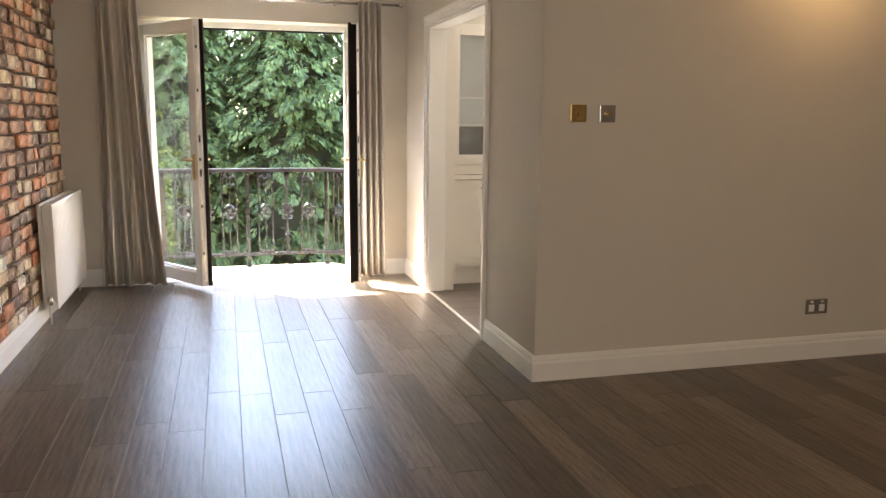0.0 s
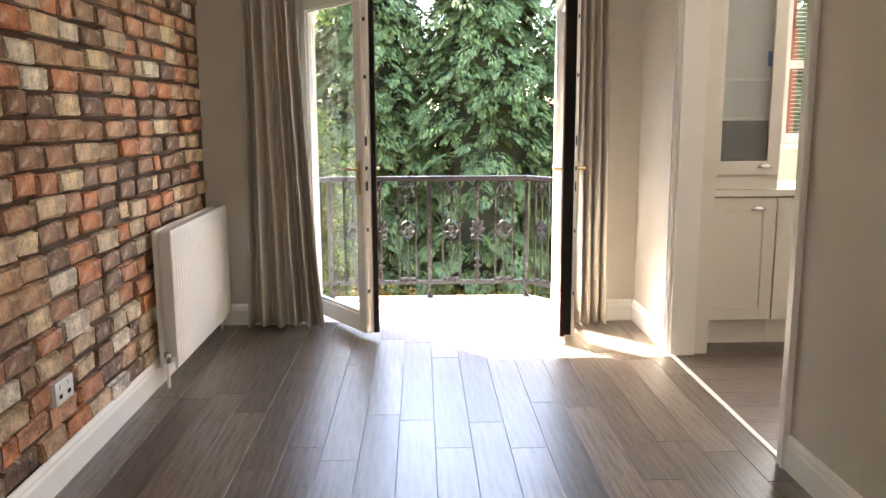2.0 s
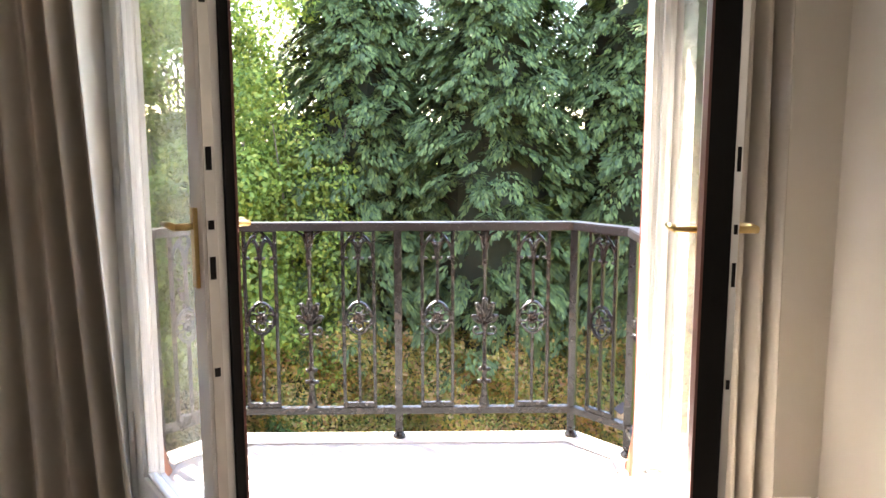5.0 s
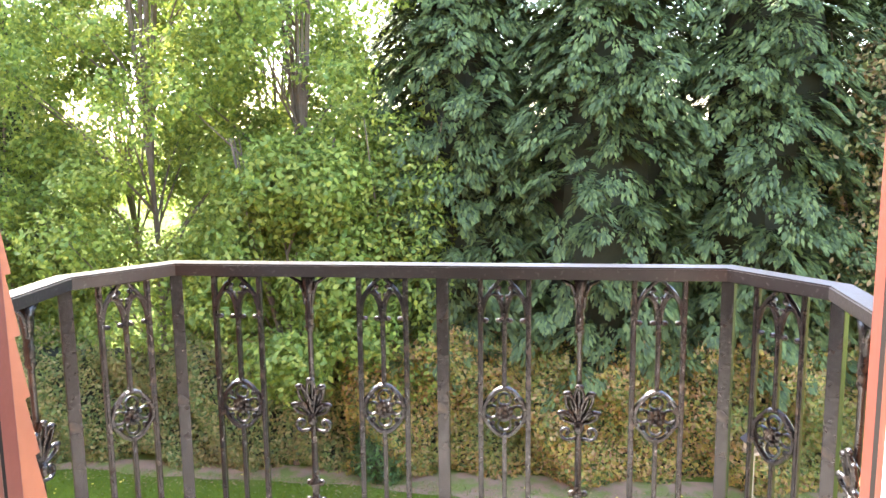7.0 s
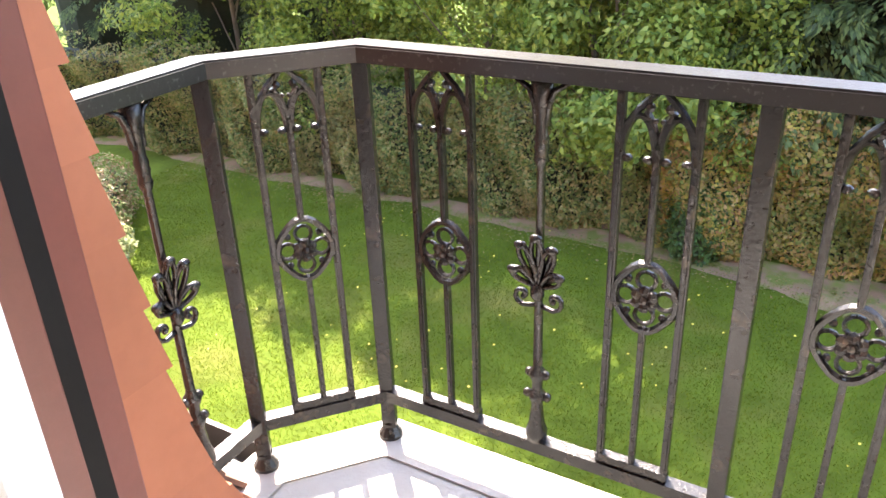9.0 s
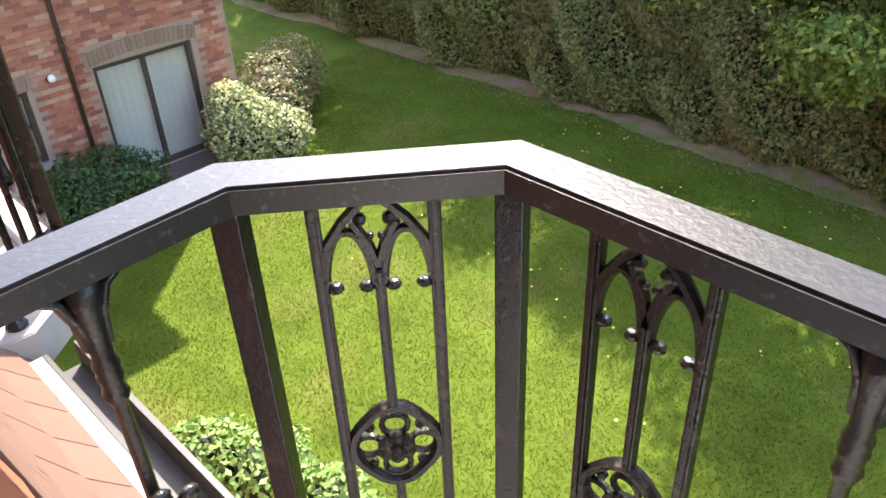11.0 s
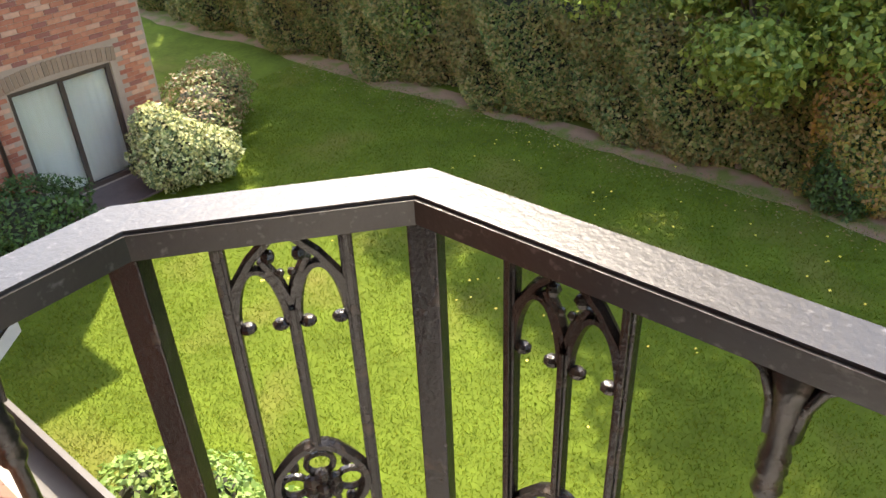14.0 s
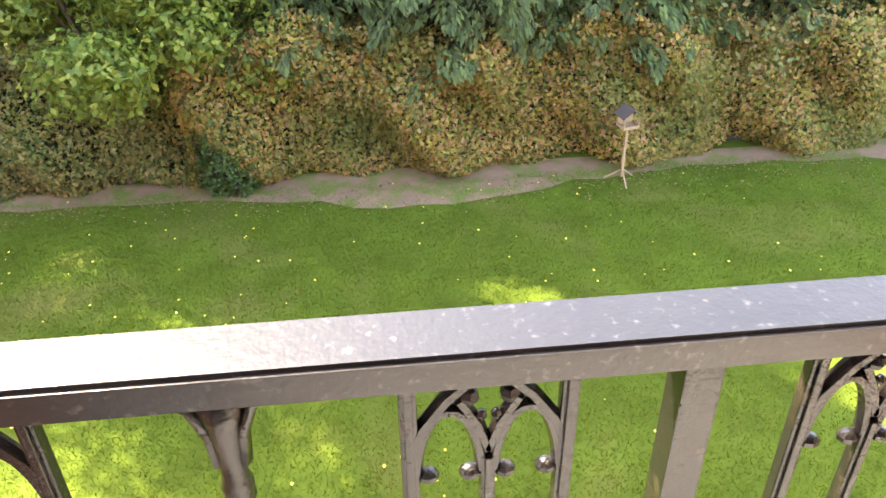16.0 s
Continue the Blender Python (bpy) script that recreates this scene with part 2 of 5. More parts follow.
M_LAMP = mat("black_lamp_housing", (0.03, 0.03, 0.03), 0.4)
M_WHITE = mat("white_plastic", (0.8, 0.8, 0.78), 0.4)

# ---- mesh helpers ----


def box(bm, x0, x1, y0, y1, z0, z1, bevel=0.0):
    r = bmesh.ops.create_cube(bm, size=1.0)
    vs = r["verts"]
    bmesh.ops.scale(bm, vec=(abs(x1 - x0), abs(y1 - y0), abs(z1 - z0)), verts=vs)
    bmesh.ops.translate(bm, vec=((x0 + x1) / 2, (y0 + y1) / 2, (z0 + z1) / 2), verts=vs)
    if bevel:
        es = {e for v in vs for e in v.link_edges}
        bmesh.ops.bevel(bm, geom=list(es), offset=bevel, segments=2, affect="EDGES", profile=0.6)
    return vs


def cyl(bm, a, b, r0, r1=None, seg=10):
    a, b = Vector(a), Vector(b)
    m = Matrix.Translation((a + b) / 2) @ (b - a).to_track_quat("Z", "Y").to_matrix().to_4x4()
    bmesh.ops.create_cone(bm, cap_ends=True, segments=seg, radius1=r0, radius2=r0 if r1 is None else r1, depth=(b - a).length, matrix=m)


def ball(bm, c, r, scale=(1, 1, 1), seg=8):
    bmesh.ops.create_uvsphere(bm, u_segments=seg, v_segments=max(4, seg * 2 // 3), radius=r, matrix=Matrix.Translation(c) @ Matrix.Diagonal((*scale, 1)))


def sweep(bm, pts, r, seg=6, flat=1.0, closed=False):
    """A bar of radius r (or a list of radii) along points in the plane y = const; flat widens it across that plane."""
    pts = [Vector(p) for p in pts]
    n = len(pts)
    rs = r if isinstance(r, (list, tuple)) else [r] * n
    rings = []
    for i, p in enumerate(pts):
        a = pts[(i - 1) % n] if closed or i else pts[0]
        b = pts[(i + 1) % n] if closed or i < n - 1 else pts[-1]
        d = (b - a).normalized()
        side = Vector((0, 1, 0)) if abs(d.y) < 0.9 else Vector((1, 0, 0))
        u = d.cross(side).normalized()
        w = u.cross(d).normalized()
        rings.append([bm.verts.new(p + rs[i] * (math.cos(k * math.tau / seg) * u + flat * math.sin(k * math.tau / seg) * w)) for k in range(seg)])
    for i in range(n if closed else n - 1):
        r0, r1 = rings[i], rings[(i + 1) % n]
        for k in range(seg):
            bm.faces.new((r0[k], r0[(k + 1) % seg], r1[(k + 1) % seg], r1[k]))
    if not closed:
        bm.faces.new(rings[0][::-1]), bm.faces.new(rings[-1])


def lathe(bm, c, profile, seg=14):
    """A turned shape from (radius, height) pairs, about the upright through c."""
    rings = [[bm.verts.new((c[0] + r * math.cos(k * math.tau / seg), c[1] + r * math.sin(k * math.tau / seg), c[2] + z)) for k in range(seg)] for r, z in profile]
    for r0, r1 in zip(rings, rings[1:]):
        for k in range(seg):
            bm.faces.new((r0[k], r0[(k + 1) % seg], r1[(k + 1) % seg], r1[k]))
    bm.faces.new(rings[0][::-1]), bm.faces.new(rings[-1])


def prism(bm, outline, z0, z1):
    lo = [bm.verts.new((x, y, z0)) for x, y in outline]
    hi = [bm.verts.new((x, y, z1)) for x, y in outline]
    n = len(outline)
    bm.faces.new(lo[::-1]), bm.faces.new(hi)
    for i in range(n):
        bm.faces.new((lo[i], lo[(i + 1) % n], hi[(i + 1) % n], hi[i]))


def finish(name, bm, material, smooth=False):
    bmesh.ops.recalc_face_normals(bm, faces=bm.faces)
    me = bpy.data.meshes.new(name)
    bm.to_mesh(me)
    bm.free()
    me.materials.append(material)
    if smooth:
        me.polygons.foreach_set("use_smooth", [True] * len(me.polygons))
    return me


def part(name, bm, material, parent, label="", smooth=False, at=None):
    ob = new(name, finish(name, bm, material, smooth) if isinstance(bm, bmesh.types.BMesh) else bm)
    ob.parent = parent
    if at is not None:
        ob.matrix_basis = at
    if label:
        ob["label"] = label
    return ob


def thing(name, label, category, m=None, group="", kind=""):
    ob = new(name)
    ob.empty_display_size = 0.1
    if m is not None:
        ob.matrix_basis = m
    return tagged(ob, label, category, group, kind)


def solid(name, bm, material, label, category, group="", kind="", smooth=False):
    return tagged(new(name, finish(name, bm, material, smooth)), label, category, group, kind)


def boxes(*rows, bevel=0.0):
    bm = bmesh.new()
    for r in rows:
        box(bm, *r, bevel=bevel)
    return bm

# ---- the room ----
CX = 0.07                      # the middle of the balcony door
WL, WR, YB, CEIL = -1.33, 1.40, 0.0, 2.45
OPEN0, OPEN1, HEAD = CX - 0.86, CX + 0.90, 2.13     # the door's opening in the end wall
KY0, KY1, KHEAD = -2.17, -0.78, 2.06                # the kitchen opening in the side wall
FACE = 0.45                                          # the outer face of the end wall

tagged(new("floor", finish("floor", boxes((-1.6, 5.2, -10.2, 0.24, -0.3, -0.008)), M_GAP)), "dark oak laminate floor of long planks", "floor", kind="structure")
floor = bpy.data.objects["floor"]
tagged(new("ceiling", finish("ceiling", boxes((-1.6, 5.2, -10.2, 0.42, CEIL, CEIL + 0.2)), M_CEIL)), "plain white plaster ceiling", "ceiling", kind="structure")
wall_left = tagged(new("wall_left", finish("wall_left", boxes((WL - 0.28, WL - 0.030, -10.2, 0.42, -0.3, CEIL)), M_MORTAR)), "exposed old brick wall with dark lime mortar", "wall", kind="structure")
wall_end = tagged(new("wall_end", finish("wall_end", boxes((WL - 0.030, OPEN0, YB, FACE, -0.3, CEIL), (OPEN1, 2.30, YB, FACE, -0.3, CEIL), (2.30, 3.35, YB, FACE, -0.3, 1.14),
       (2.30, 3.35, YB, FACE, 2.15, CEIL), (3.35, 4.9, YB, FACE, -0.3, CEIL), (OPEN0, OPEN1, YB, FACE, HEAD, CEIL)), M_WALL)), "beige painted end wall round the balcony door", "wall", kind="structure")
wall_right = tagged(new("wall_right", finish("wall_right", boxes((WR, WR + 0.13, KY1, YB, 0, CEIL), (WR, WR + 0.13, KY0, KY1, KHEAD, CEIL), (WR, WR + 0.13, -3.05, KY0, 0, CEIL),
       (WR + 0.13, 4.9, -3.05, -2.92, 0, CEIL)), M_WALL)), "beige painted wall with a wide kitchen opening", "wall", kind="structure")
tagged(new("wall_far", finish("wall_far", boxes((4.9, 5.1, -10.2, 0.42, -0.3, CEIL), (WL - 0.030, 4.9, -10.2, -10.0, -0.3, CEIL)), M_WALL)), "plain beige painted wall", "wall", kind="structure")


def skirting(name, x0, y0, x1, y1, nx, ny):
    """A moulded board along a wall from one point to another; n points into the room."""
    bm = bmesh.new()
    d = Vector((x1 - x0, y1 - y0, 0))
    prof = [(0, 0), (0.017, 0), (0.017, 0.095), (0.012, 0.108), (0.012, 0.118), (0.006, 0.135), (0, 0.138)]
    rings = [[bm.verts.new((px + nx * a, py + ny * a, b)) for a, b in prof] for px, py in ((x0, y0), (x1, y1))]
    for i in range(len(prof) - 1):
        bm.faces.new((rings[0][i], rings[0][i + 1], rings[1][i + 1], rings[1][i]))
    bm.faces.new(rings[0]), bm.faces.new(rings[1])
    return solid(name, bm, M_TRIM, "white moulded skirting board", "skirting board", kind="structure")


skirting("baseboard_1", WL - 0.002, -10, WL - 0.002, YB, 1, 0)
skirting("baseboard_2", WR, -3.05, WR, KY0 - 0.07, -1, 0)
skirting("baseboard_3", WR - 0.017, -3.05, 4.9, -3.05, 0, -1)
skirting("baseboard_4", WR, KY1 + 0.07, WR, YB, -1, 0)
skirting("baseboard_5", WL + 0.02, YB, OPEN0 - 0.02, YB, 0, -1)
skirting("baseboard_6", OPEN1 + 0.02, YB, WR - 0.02, YB, 0, -1)

trim = thing("trim", "white moulded door lining round the kitchen opening", "door frame", kind="structure")
for nm, rows in (("architrave", [(WR - 0.018, WR, KY0 - 0.07, KY0 - 0.008, 0, KHEAD + 0.06), (WR - 0.026, WR - 0.018, KY0 - 0.07, KY0 - 0.05, 0, KHEAD + 0.06)]),
                 ("architrave", [(WR - 0.018, WR, KY1 + 0.008, KY1 + 0.07, 0, KHEAD + 0.06), (WR - 0.026, WR - 0.018, KY1 + 0.05, KY1 + 0.07, 0, KHEAD + 0.06), (WR - 0.022, WR - 0.018, KY1 + 0.018, KY1 + 0.03, 0, KHEAD + 0.04)]),
                 ("architrave_head", [(WR - 0.020, WR, KY0 - 0.07, KY1 + 0.07, KHEAD - 0.01, KHEAD + 0.055), (WR - 0.028, WR - 0.02, KY0 - 0.08, KY1 + 0.08, KHEAD + 0.04, KHEAD + 0.062)]),
                 ("lining", [(WR - 0.004, WR + 0.134, KY0 - 0.008, KY0 + 0.012, 0, KHEAD)]), ("lining", [(WR - 0.004, WR + 0.134, KY1 - 0.012, KY1 + 0.008, 0, KHEAD)]),
                 ("lining_head", [(WR - 0.004, WR + 0.134, KY0, KY1, KHEAD - 0.03, KHEAD - 0.011)]),
                 ("threshold_strip", [(WR - 0.002, WR + 0.022, KY0 + 0.012, KY1 - 0.012, -0.004, 0.007)])):
    part(nm, boxes(*rows, bevel=0.003), M_TRIM, trim)

# curtain pole with its two curtains
pole = thing("curtain_pole", "pale metal curtain pole above the balcony door", "curtain pole")
bm = bmesh.new()
cyl(bm, (CX - 1.28, -0.09, 2.285), (CX + 1.25, -0.09, 2.285), 0.011, seg=12)
part("rod", bm, M_CHROME, pole, smooth=True)
for x in (CX - 0.62, CX + 0.72):
    part("bracket", boxes((x - 0.012, x + 0.012, -0.1, 0, 2.27, 2.3)), M_CHROME, pole)
for x in (CX - 1.29, CX + 1.26):
    bm = bmesh.new()
    ball(bm, (x, -0.09, 2.285), 0.022)
    part("finial", bm, M_CHROME, pole, smooth=True)


def curtain(x0, x1, flare, folds, label, seed):
    rnd = random.Random(seed)
    bm = bmesh.new()
    n, rows = 150, 26
    ph = [rnd.uniform(-0.35, 0.35) for _ in range(folds + 2)]
    grid = []
    for j in range(rows + 1):
        v = j / rows
        z = 2.30 - v * 2.275
        row = []
        for i in range(n + 1):
            u = i / n
            a, b = x0 + flare[0] * v ** 2, x1 + flare[1] * v ** 1.4
            k = u * folds
            wave = math.cos(math.tau * k + ph[int(k)] + 0.5 * math.sin(v * 2.2 + k))
            amp = 0.030 + 0.024 * v + 0.01 * math.sin(k * 1.9)
            y = -0.125 - amp * wave - 0.006 * math.sin(7 * v + 3 * k) - (0.02 * v if u > 0.8 else 0)
            row.append(bm.verts.new((a + (b - a) * (u + 0.35 / folds * math.sin(math.tau * k * 1.0 + 1.2) / math.tau), y, z + 0.006 * math.sin(k * 2.3) * v)))
        grid.append(row)
    for r0, r1 in zip(grid, grid[1:]):
        for i in range(n):
            bm.faces.new((r0[i], r0[i + 1], r1[i + 1], r1[i]))
    ob = solid("curtain", bm, M_CURTAIN, label, "curtain", "pair of curtains", smooth=True)
    mod = ob.modifiers.new("thick", "SOLIDIFY")
    mod.thickness = 0.004
    return ob


curtain(-1.05, -0.74, (-0.04, 0.13), 5, "long grey linen curtain bunched beside the open door", 3)
curtain(0.955, 1.15, (0.0, 0.02), 4, "long grey linen curtain gathered in the corner", 5)

# ---- the balcony door ----
door = thing("door_1", "white double balcony door with both glazed leaves open", "balcony door", kind="structure")
FY0, FY1 = 0.23, 0.30
for nm, rows in (("frame_jamb", [(OPEN0, OPEN0 + 0.05, FY0, FY1, -0.02, HEAD)]), ("frame_jamb", [(OPEN1 - 0.05, OPEN1, FY0, FY1, -0.02, HEAD)]),
                 ("frame_head", [(OPEN0 + 0.05, OPEN1 - 0.05, FY0, FY1, HEAD - 0.045, HEAD)]), ("threshold", [(OPEN0 + 0.05, OPEN1 - 0.05, FY0, FY1, -0.02, 0.03)])):
    part(nm, boxes(*rows, bevel=0.004), M_UPVC, door)
part("gasket_head", boxes((OPEN0 + 0.05, OPEN1 - 0.05, FY0 + 0.02, FY1 - 0.015, HEAD - 0.058, HEAD - 0.045)), M_GASKET, door, "black rubber seal")
part("outer_jamb", boxes((OPEN0 - 0.03, OPEN0 + 0.045, FY1, FY1 + 0.05, -0.05, HEAD), bevel=0.003), M_BROWN, door, "red-brown outer frame")
part("outer_jamb", boxes((OPEN1 - 0.045, OPEN1 + 0.03, FY1, FY1 + 0.05, -0.05, HEAD), bevel=0.003), M_BROWN, door, "red-brown outer frame")
part("outer_reveal", boxes((OPEN0 - 0.05, OPEN0 + 0.006, FY1 + 0.05, FACE + 0.01, -0.05, HEAD), bevel=0.003), M_REDPAINT, door, "red painted outer reveal")
part("outer_reveal", boxes((OPEN1 - 0.026, OPEN1 + 0.05, FY1 + 0.05, FACE + 0.01, -0.05, HEAD), bevel=0.003), M_REDPAINT, door, "red painted outer reveal")
# thin black strips paint a shadow gap on the reveals
part("shadow_seal", boxes((OPEN0 + 0.006, OPEN0 + 0.010, FY1 + 0.052, FY1 + 0.105, -0.05, HEAD)), M_GASKET, door, "black strip for the shadow gap along the outer reveal")
part("shadow_seal", boxes((OPEN1 - 0.030, OPEN1 - 0.026, FY1 + 0.052, FY1 + 0.105, -0.05, HEAD)), M_GASKET, door, "black strip for the shadow gap along the outer reveal")
part("outer_head", boxes((OPEN0, OPEN1, FY1, FY1 + 0.05, HEAD - 0.04, HEAD), bevel=0.003), M_BROWN, door, "red-brown outer frame")
part("inner_sill", boxes((OPEN0, OPEN1, 0.0, FY0, -0.02, 0.008), bevel=0.003), M_UPVC, door, "white sill board")
part("outer_sill", boxes((OPEN0 - 0.02, OPEN1 + 0.02, FY1, FACE + 0.03, -0.09, -0.01), bevel=0.006), M_UPVC, door, "white outer sill")

LW, LH = 0.785, 2.035


def leaf(hinge, turn, mirror):
    """A glazed leaf that swings about its hinge; along +x from the hinge, its room side towards -y."""
    lf = new("leaf")
    lf.parent = door
    lf.matrix_basis = pose(*hinge, 0, 0, turn) @ Matrix.Diagonal((mirror, 1, 1, 1))
    fr = 0.085
    bm = boxes((0, fr, -0.045, 0.012, 0, LH), (LW - fr, LW, -0.045, 0.012, 0, LH), (fr, LW - fr, -0.045, 0.012, 0, fr + 0.02), (fr, LW - fr, -0.045, 0.012, LH - fr, LH), bevel=0.005)
    part("leaf_frame", bm, M_UPVC, lf)
    bm = boxes((0, fr, 0.012, 0.028, 0, LH), (LW - fr, LW - 0.03, 0.012, 0.028, 0, LH), (fr, LW - fr, 0.012, 0.028, 0, fr + 0.02), (fr, LW - fr, 0.012, 0.028, LH - fr, LH), bevel=0.002)
    part("outer_face", bm, M_UPVC, lf)
    part("edge_rebate", boxes((LW - 0.03, LW + 0.012, 0.012, 0.034, 0, LH)), M_GASKET, lf, "near-black rebate and seal")
    part("edge_capping", boxes((LW - 0.03, LW + 0.014, 0.034, 0.040, 0, LH)), M_BROWN, lf, "red-brown outer capping")
    bm = bmesh.new()
    for a, b, c, d in ((fr, LW - fr, fr + 0.02, fr + 0.035), (fr, LW - fr, LH - fr - 0.015, LH - fr), (fr, fr + 0.015, fr + 0.035, LH - fr - 0.015), (LW - fr - 0.015, LW - fr, fr + 0.035, LH - fr - 0.015)):
        box(bm, a, b, -0.034, 0.0, c, d, bevel=0.004)
    part("glazing_bead", bm, M_UPVC, lf)
    pane = part("pane", boxes((fr + 0.002, LW - fr - 0.002, -0.022, -0.016, fr + 0.022, LH - fr - 0.002)), M_GLASS, lf)
    pane.visible_shadow = False
    if mirror < 0:
        part("edge_seal", boxes((LW, LW + 0.006, -0.026, 0.028, 0.01, LH - 0.01)), M_GASKET, lf, "black rebate seal on the leaf edge")
    strip = part("lock_strip", boxes((LW, LW + 0.004, -0.036, -0.010, 0.05, LH - 0.05) if mirror > 0 else (LW, LW + 0.003, -0.044, -0.028, 0.05, LH - 0.05)), M_STEEL, lf, "steel lock strip on the leaf edge")
    for z in (0.25, 0.62, 0.86, 0.98, 1.12, 1.5, 1.82):
        part("lock_slot", boxes((LW + 0.002, LW + 0.006, -0.031 if mirror > 0 else -0.04, -0.017 if mirror > 0 else -0.032, z, z + (0.055 if z in (0.86, 1.12) else 0.022))), M_GASKET, strip)
    bm = boxes((LW - 0.06, LW - 0.028, -0.055, -0.043, 0.835, 1.03), bevel=0.004)
    plate = part("handle_plate", bm, M_BRASS, lf, "aged brass handle plate")
    bm = bmesh.new()
    cyl(bm, (LW - 0.044, -0.045, 0.985), (LW - 0.044, -0.095, 0.985), 0.009)
    sweep(bm, [(LW - 0.044, -0.095, 0.985), (LW - 0.09, -0.098, 0.987), (LW - 0.155, -0.092, 0.983)], [0.010, 0.009, 0.007], 8)
    part("lever", bm, M_BRASS, plate, smooth=True)
    bm = boxes((LW - 0.058, LW - 0.030, 0.026, 0.036, 0.92, 1.11), bevel=0.003)
    cyl(bm, (LW - 0.044, 0.03, 0.985), (LW - 0.044, 0.085, 0.985), 0.008)
    sweep(bm, [(LW - 0.044, 0.085, 0.985), (LW - 0.1, 0.088, 0.987), (LW - 0.155, 0.082, 0.983)], [0.009, 0.008, 0.006], 8)
    part("outer_lever", bm, M_BRASS, lf, "aged brass lever", smooth=True)
    for z in (0.2, 1.0, 1.8):
        bm = bmesh.new()
        cyl(bm, (-0.008, -0.05, z), (-0.008, -0.05, z + 0.1), 0.009)
        part("hinge", bm, M_UPVC, lf, smooth=True)
    return lf


leaf((OPEN0 + 0.06, FY0 + 0.02, 0.045), -56.0, 1)
leaf((OPEN1 - 0.048, FY0 + 0.02, 0.045), 85.2, -1)

# ---- radiator on the brick wall ----
rad = thing("radiator", "white double panel radiator under the brick wall", "radiator")
RY0, RY1, RZ0, RZ1 = -1.19, -0.06, 0.095, 0.79


def rad_panel(x, nm):
    bm = bmesh.new()
    n = 26
    cols = []
    for i in range(n * 4 + 1):
        y = RY0 + (RY1 - RY0) * i / (n * 4)
        d = 0.0075 if i % 4 in (1, 2) else 0.0
        cols.append([bm.verts.new((x + (d if 0 < k < 5 else 0.0) + (0.006 if k in (0, 5) else 0.006), y, z)) for k, z in enumerate((RZ0, RZ0 + 0.035, RZ0 + 0.05, RZ1 - 0.05, RZ1 - 0.035, RZ1))])
    for a, b in zip(cols, cols[1:]):
        for k in range(5):
            bm.faces.new((a[k], b[k], b[k + 1], a[k + 1]))
    box(bm, x - 0.008, x + 0.0055, RY0, RY1, RZ0, RZ1)
    return part(nm, bm, M_RAD, rad)


rad_panel(-1.225, "front_panel")
rad_panel(-1.300, "back_panel")
part("convector", boxes(*[(-1.290, -1.236, RY0 + 0.05 + i * 0.035, RY0 + 0.052 + i * 0.035, RZ0 + 0.04, RZ1 - 0.03) for i in range(30)]), M_RAD, rad)
part("top_grille", boxes(*[(-1.292, -1.234, RY0 + 0.02 + i * 0.0365, RY0 + 0.036 + i * 0.0365, RZ1 - 0.02, RZ1 - 0.012) for i in range(30)]), M_RAD, rad)
for y in (RY0 + 0.02, RY1 - 0.03):
    bm = bmesh.new()
    cyl(bm, (-1.262, y - 0.045, 0.0), (-1.262, y - 0.045, 0.13), 0.0075)
    cyl(bm, (-1.262, y - 0.045, 0.115), (-1.262, y + 0.02, 0.115), 0.009)
    part("pipe", bm, M_WHITE, rad, smooth=True)
    bm = bmesh.new()
    lathe(bm, (-1.262, y - 0.045, 0.13), [(0.014, 0), (0.018, 0.01), (0.018, 0.045), (0.012, 0.055)])
    part("valve", bm, M_CHROME, rad, "chrome and white valve", smooth=True)
for z in (0.2, 0.68):
    for y in (RY0 + 0.2, RY1 - 0.24):
        part("wall_bracket", boxes((WL - 0.01, -1.305, y, y + 0.04, z, z + 0.04)), M_RAD, rad)


# ---- switches and socket on the wall ----
def plate(name, x, z, w, material, label, dial):
    p = thing(name, label, "wall switch" if dial else "socket")
    part("face_plate", boxes((x - w / 2, x + w / 2, -3.058, -3.05, z - 0.044, z + 0.044), bevel=0.003), material, p)
    if dial:
        bm = bmesh.new()
        cyl(bm, (x, -3.058, z), (x, -3.074, z), 0.013, 0.011, 14)
        part("dial", bm, M_BRASS, p)
    else:
        for dx in (-0.035, 0.035):
            part("insert", boxes((x + dx - 0.018, x + dx + 0.018, -3.061, -3.057, z - 0.028, z + 0.012), bevel=0.002), M_WHITE, p)
            part("rocker", boxes((x + dx - 0.007, x + dx + 0.007, -3.064, -3.057, z + 0.022, z + 0.034), bevel=0.002), M_WHITE, p)
    return p


plate("wall_switch", 1.60, 1.39, 0.088, M_BRASS, "square polished brass rocker switch", True)
plate("wall_switch", 1.76, 1.39, 0.088, M_CHROME, "square satin steel dimmer switch", True)
plate("wall_socket", 3.13, 0.31, 0.147, M_CHROME, "double steel socket with white inserts above the skirting", False)

brick_socket = thing("wall_socket", "white plastic socket set low on the brick wall", "socket")
part("face_plate", boxes((WL - 0.012, WL + 0.016, -2.216 - 0.073, -2.216 + 0.073, 0.349 - 0.043, 0.349 + 0.043), bevel=0.003), M_WHITE, brick_socket)
for dy in (-0.034, 0.034):
    part("rocker", boxes((WL + 0.015, WL + 0.019, -2.216 + dy - 0.007, -2.216 + dy + 0.007, 0.349 + 0.014, 0.349 + 0.030), bevel=0.002), M_WHITE, brick_socket)
    part("pin_slot", boxes((WL + 0.0155, WL + 0.0168, -2.216 + dy - 0.012, -2.216 + dy + 0.012, 0.349 - 0.022, 0.349 - 0.006)), M_GASKET, brick_socket)

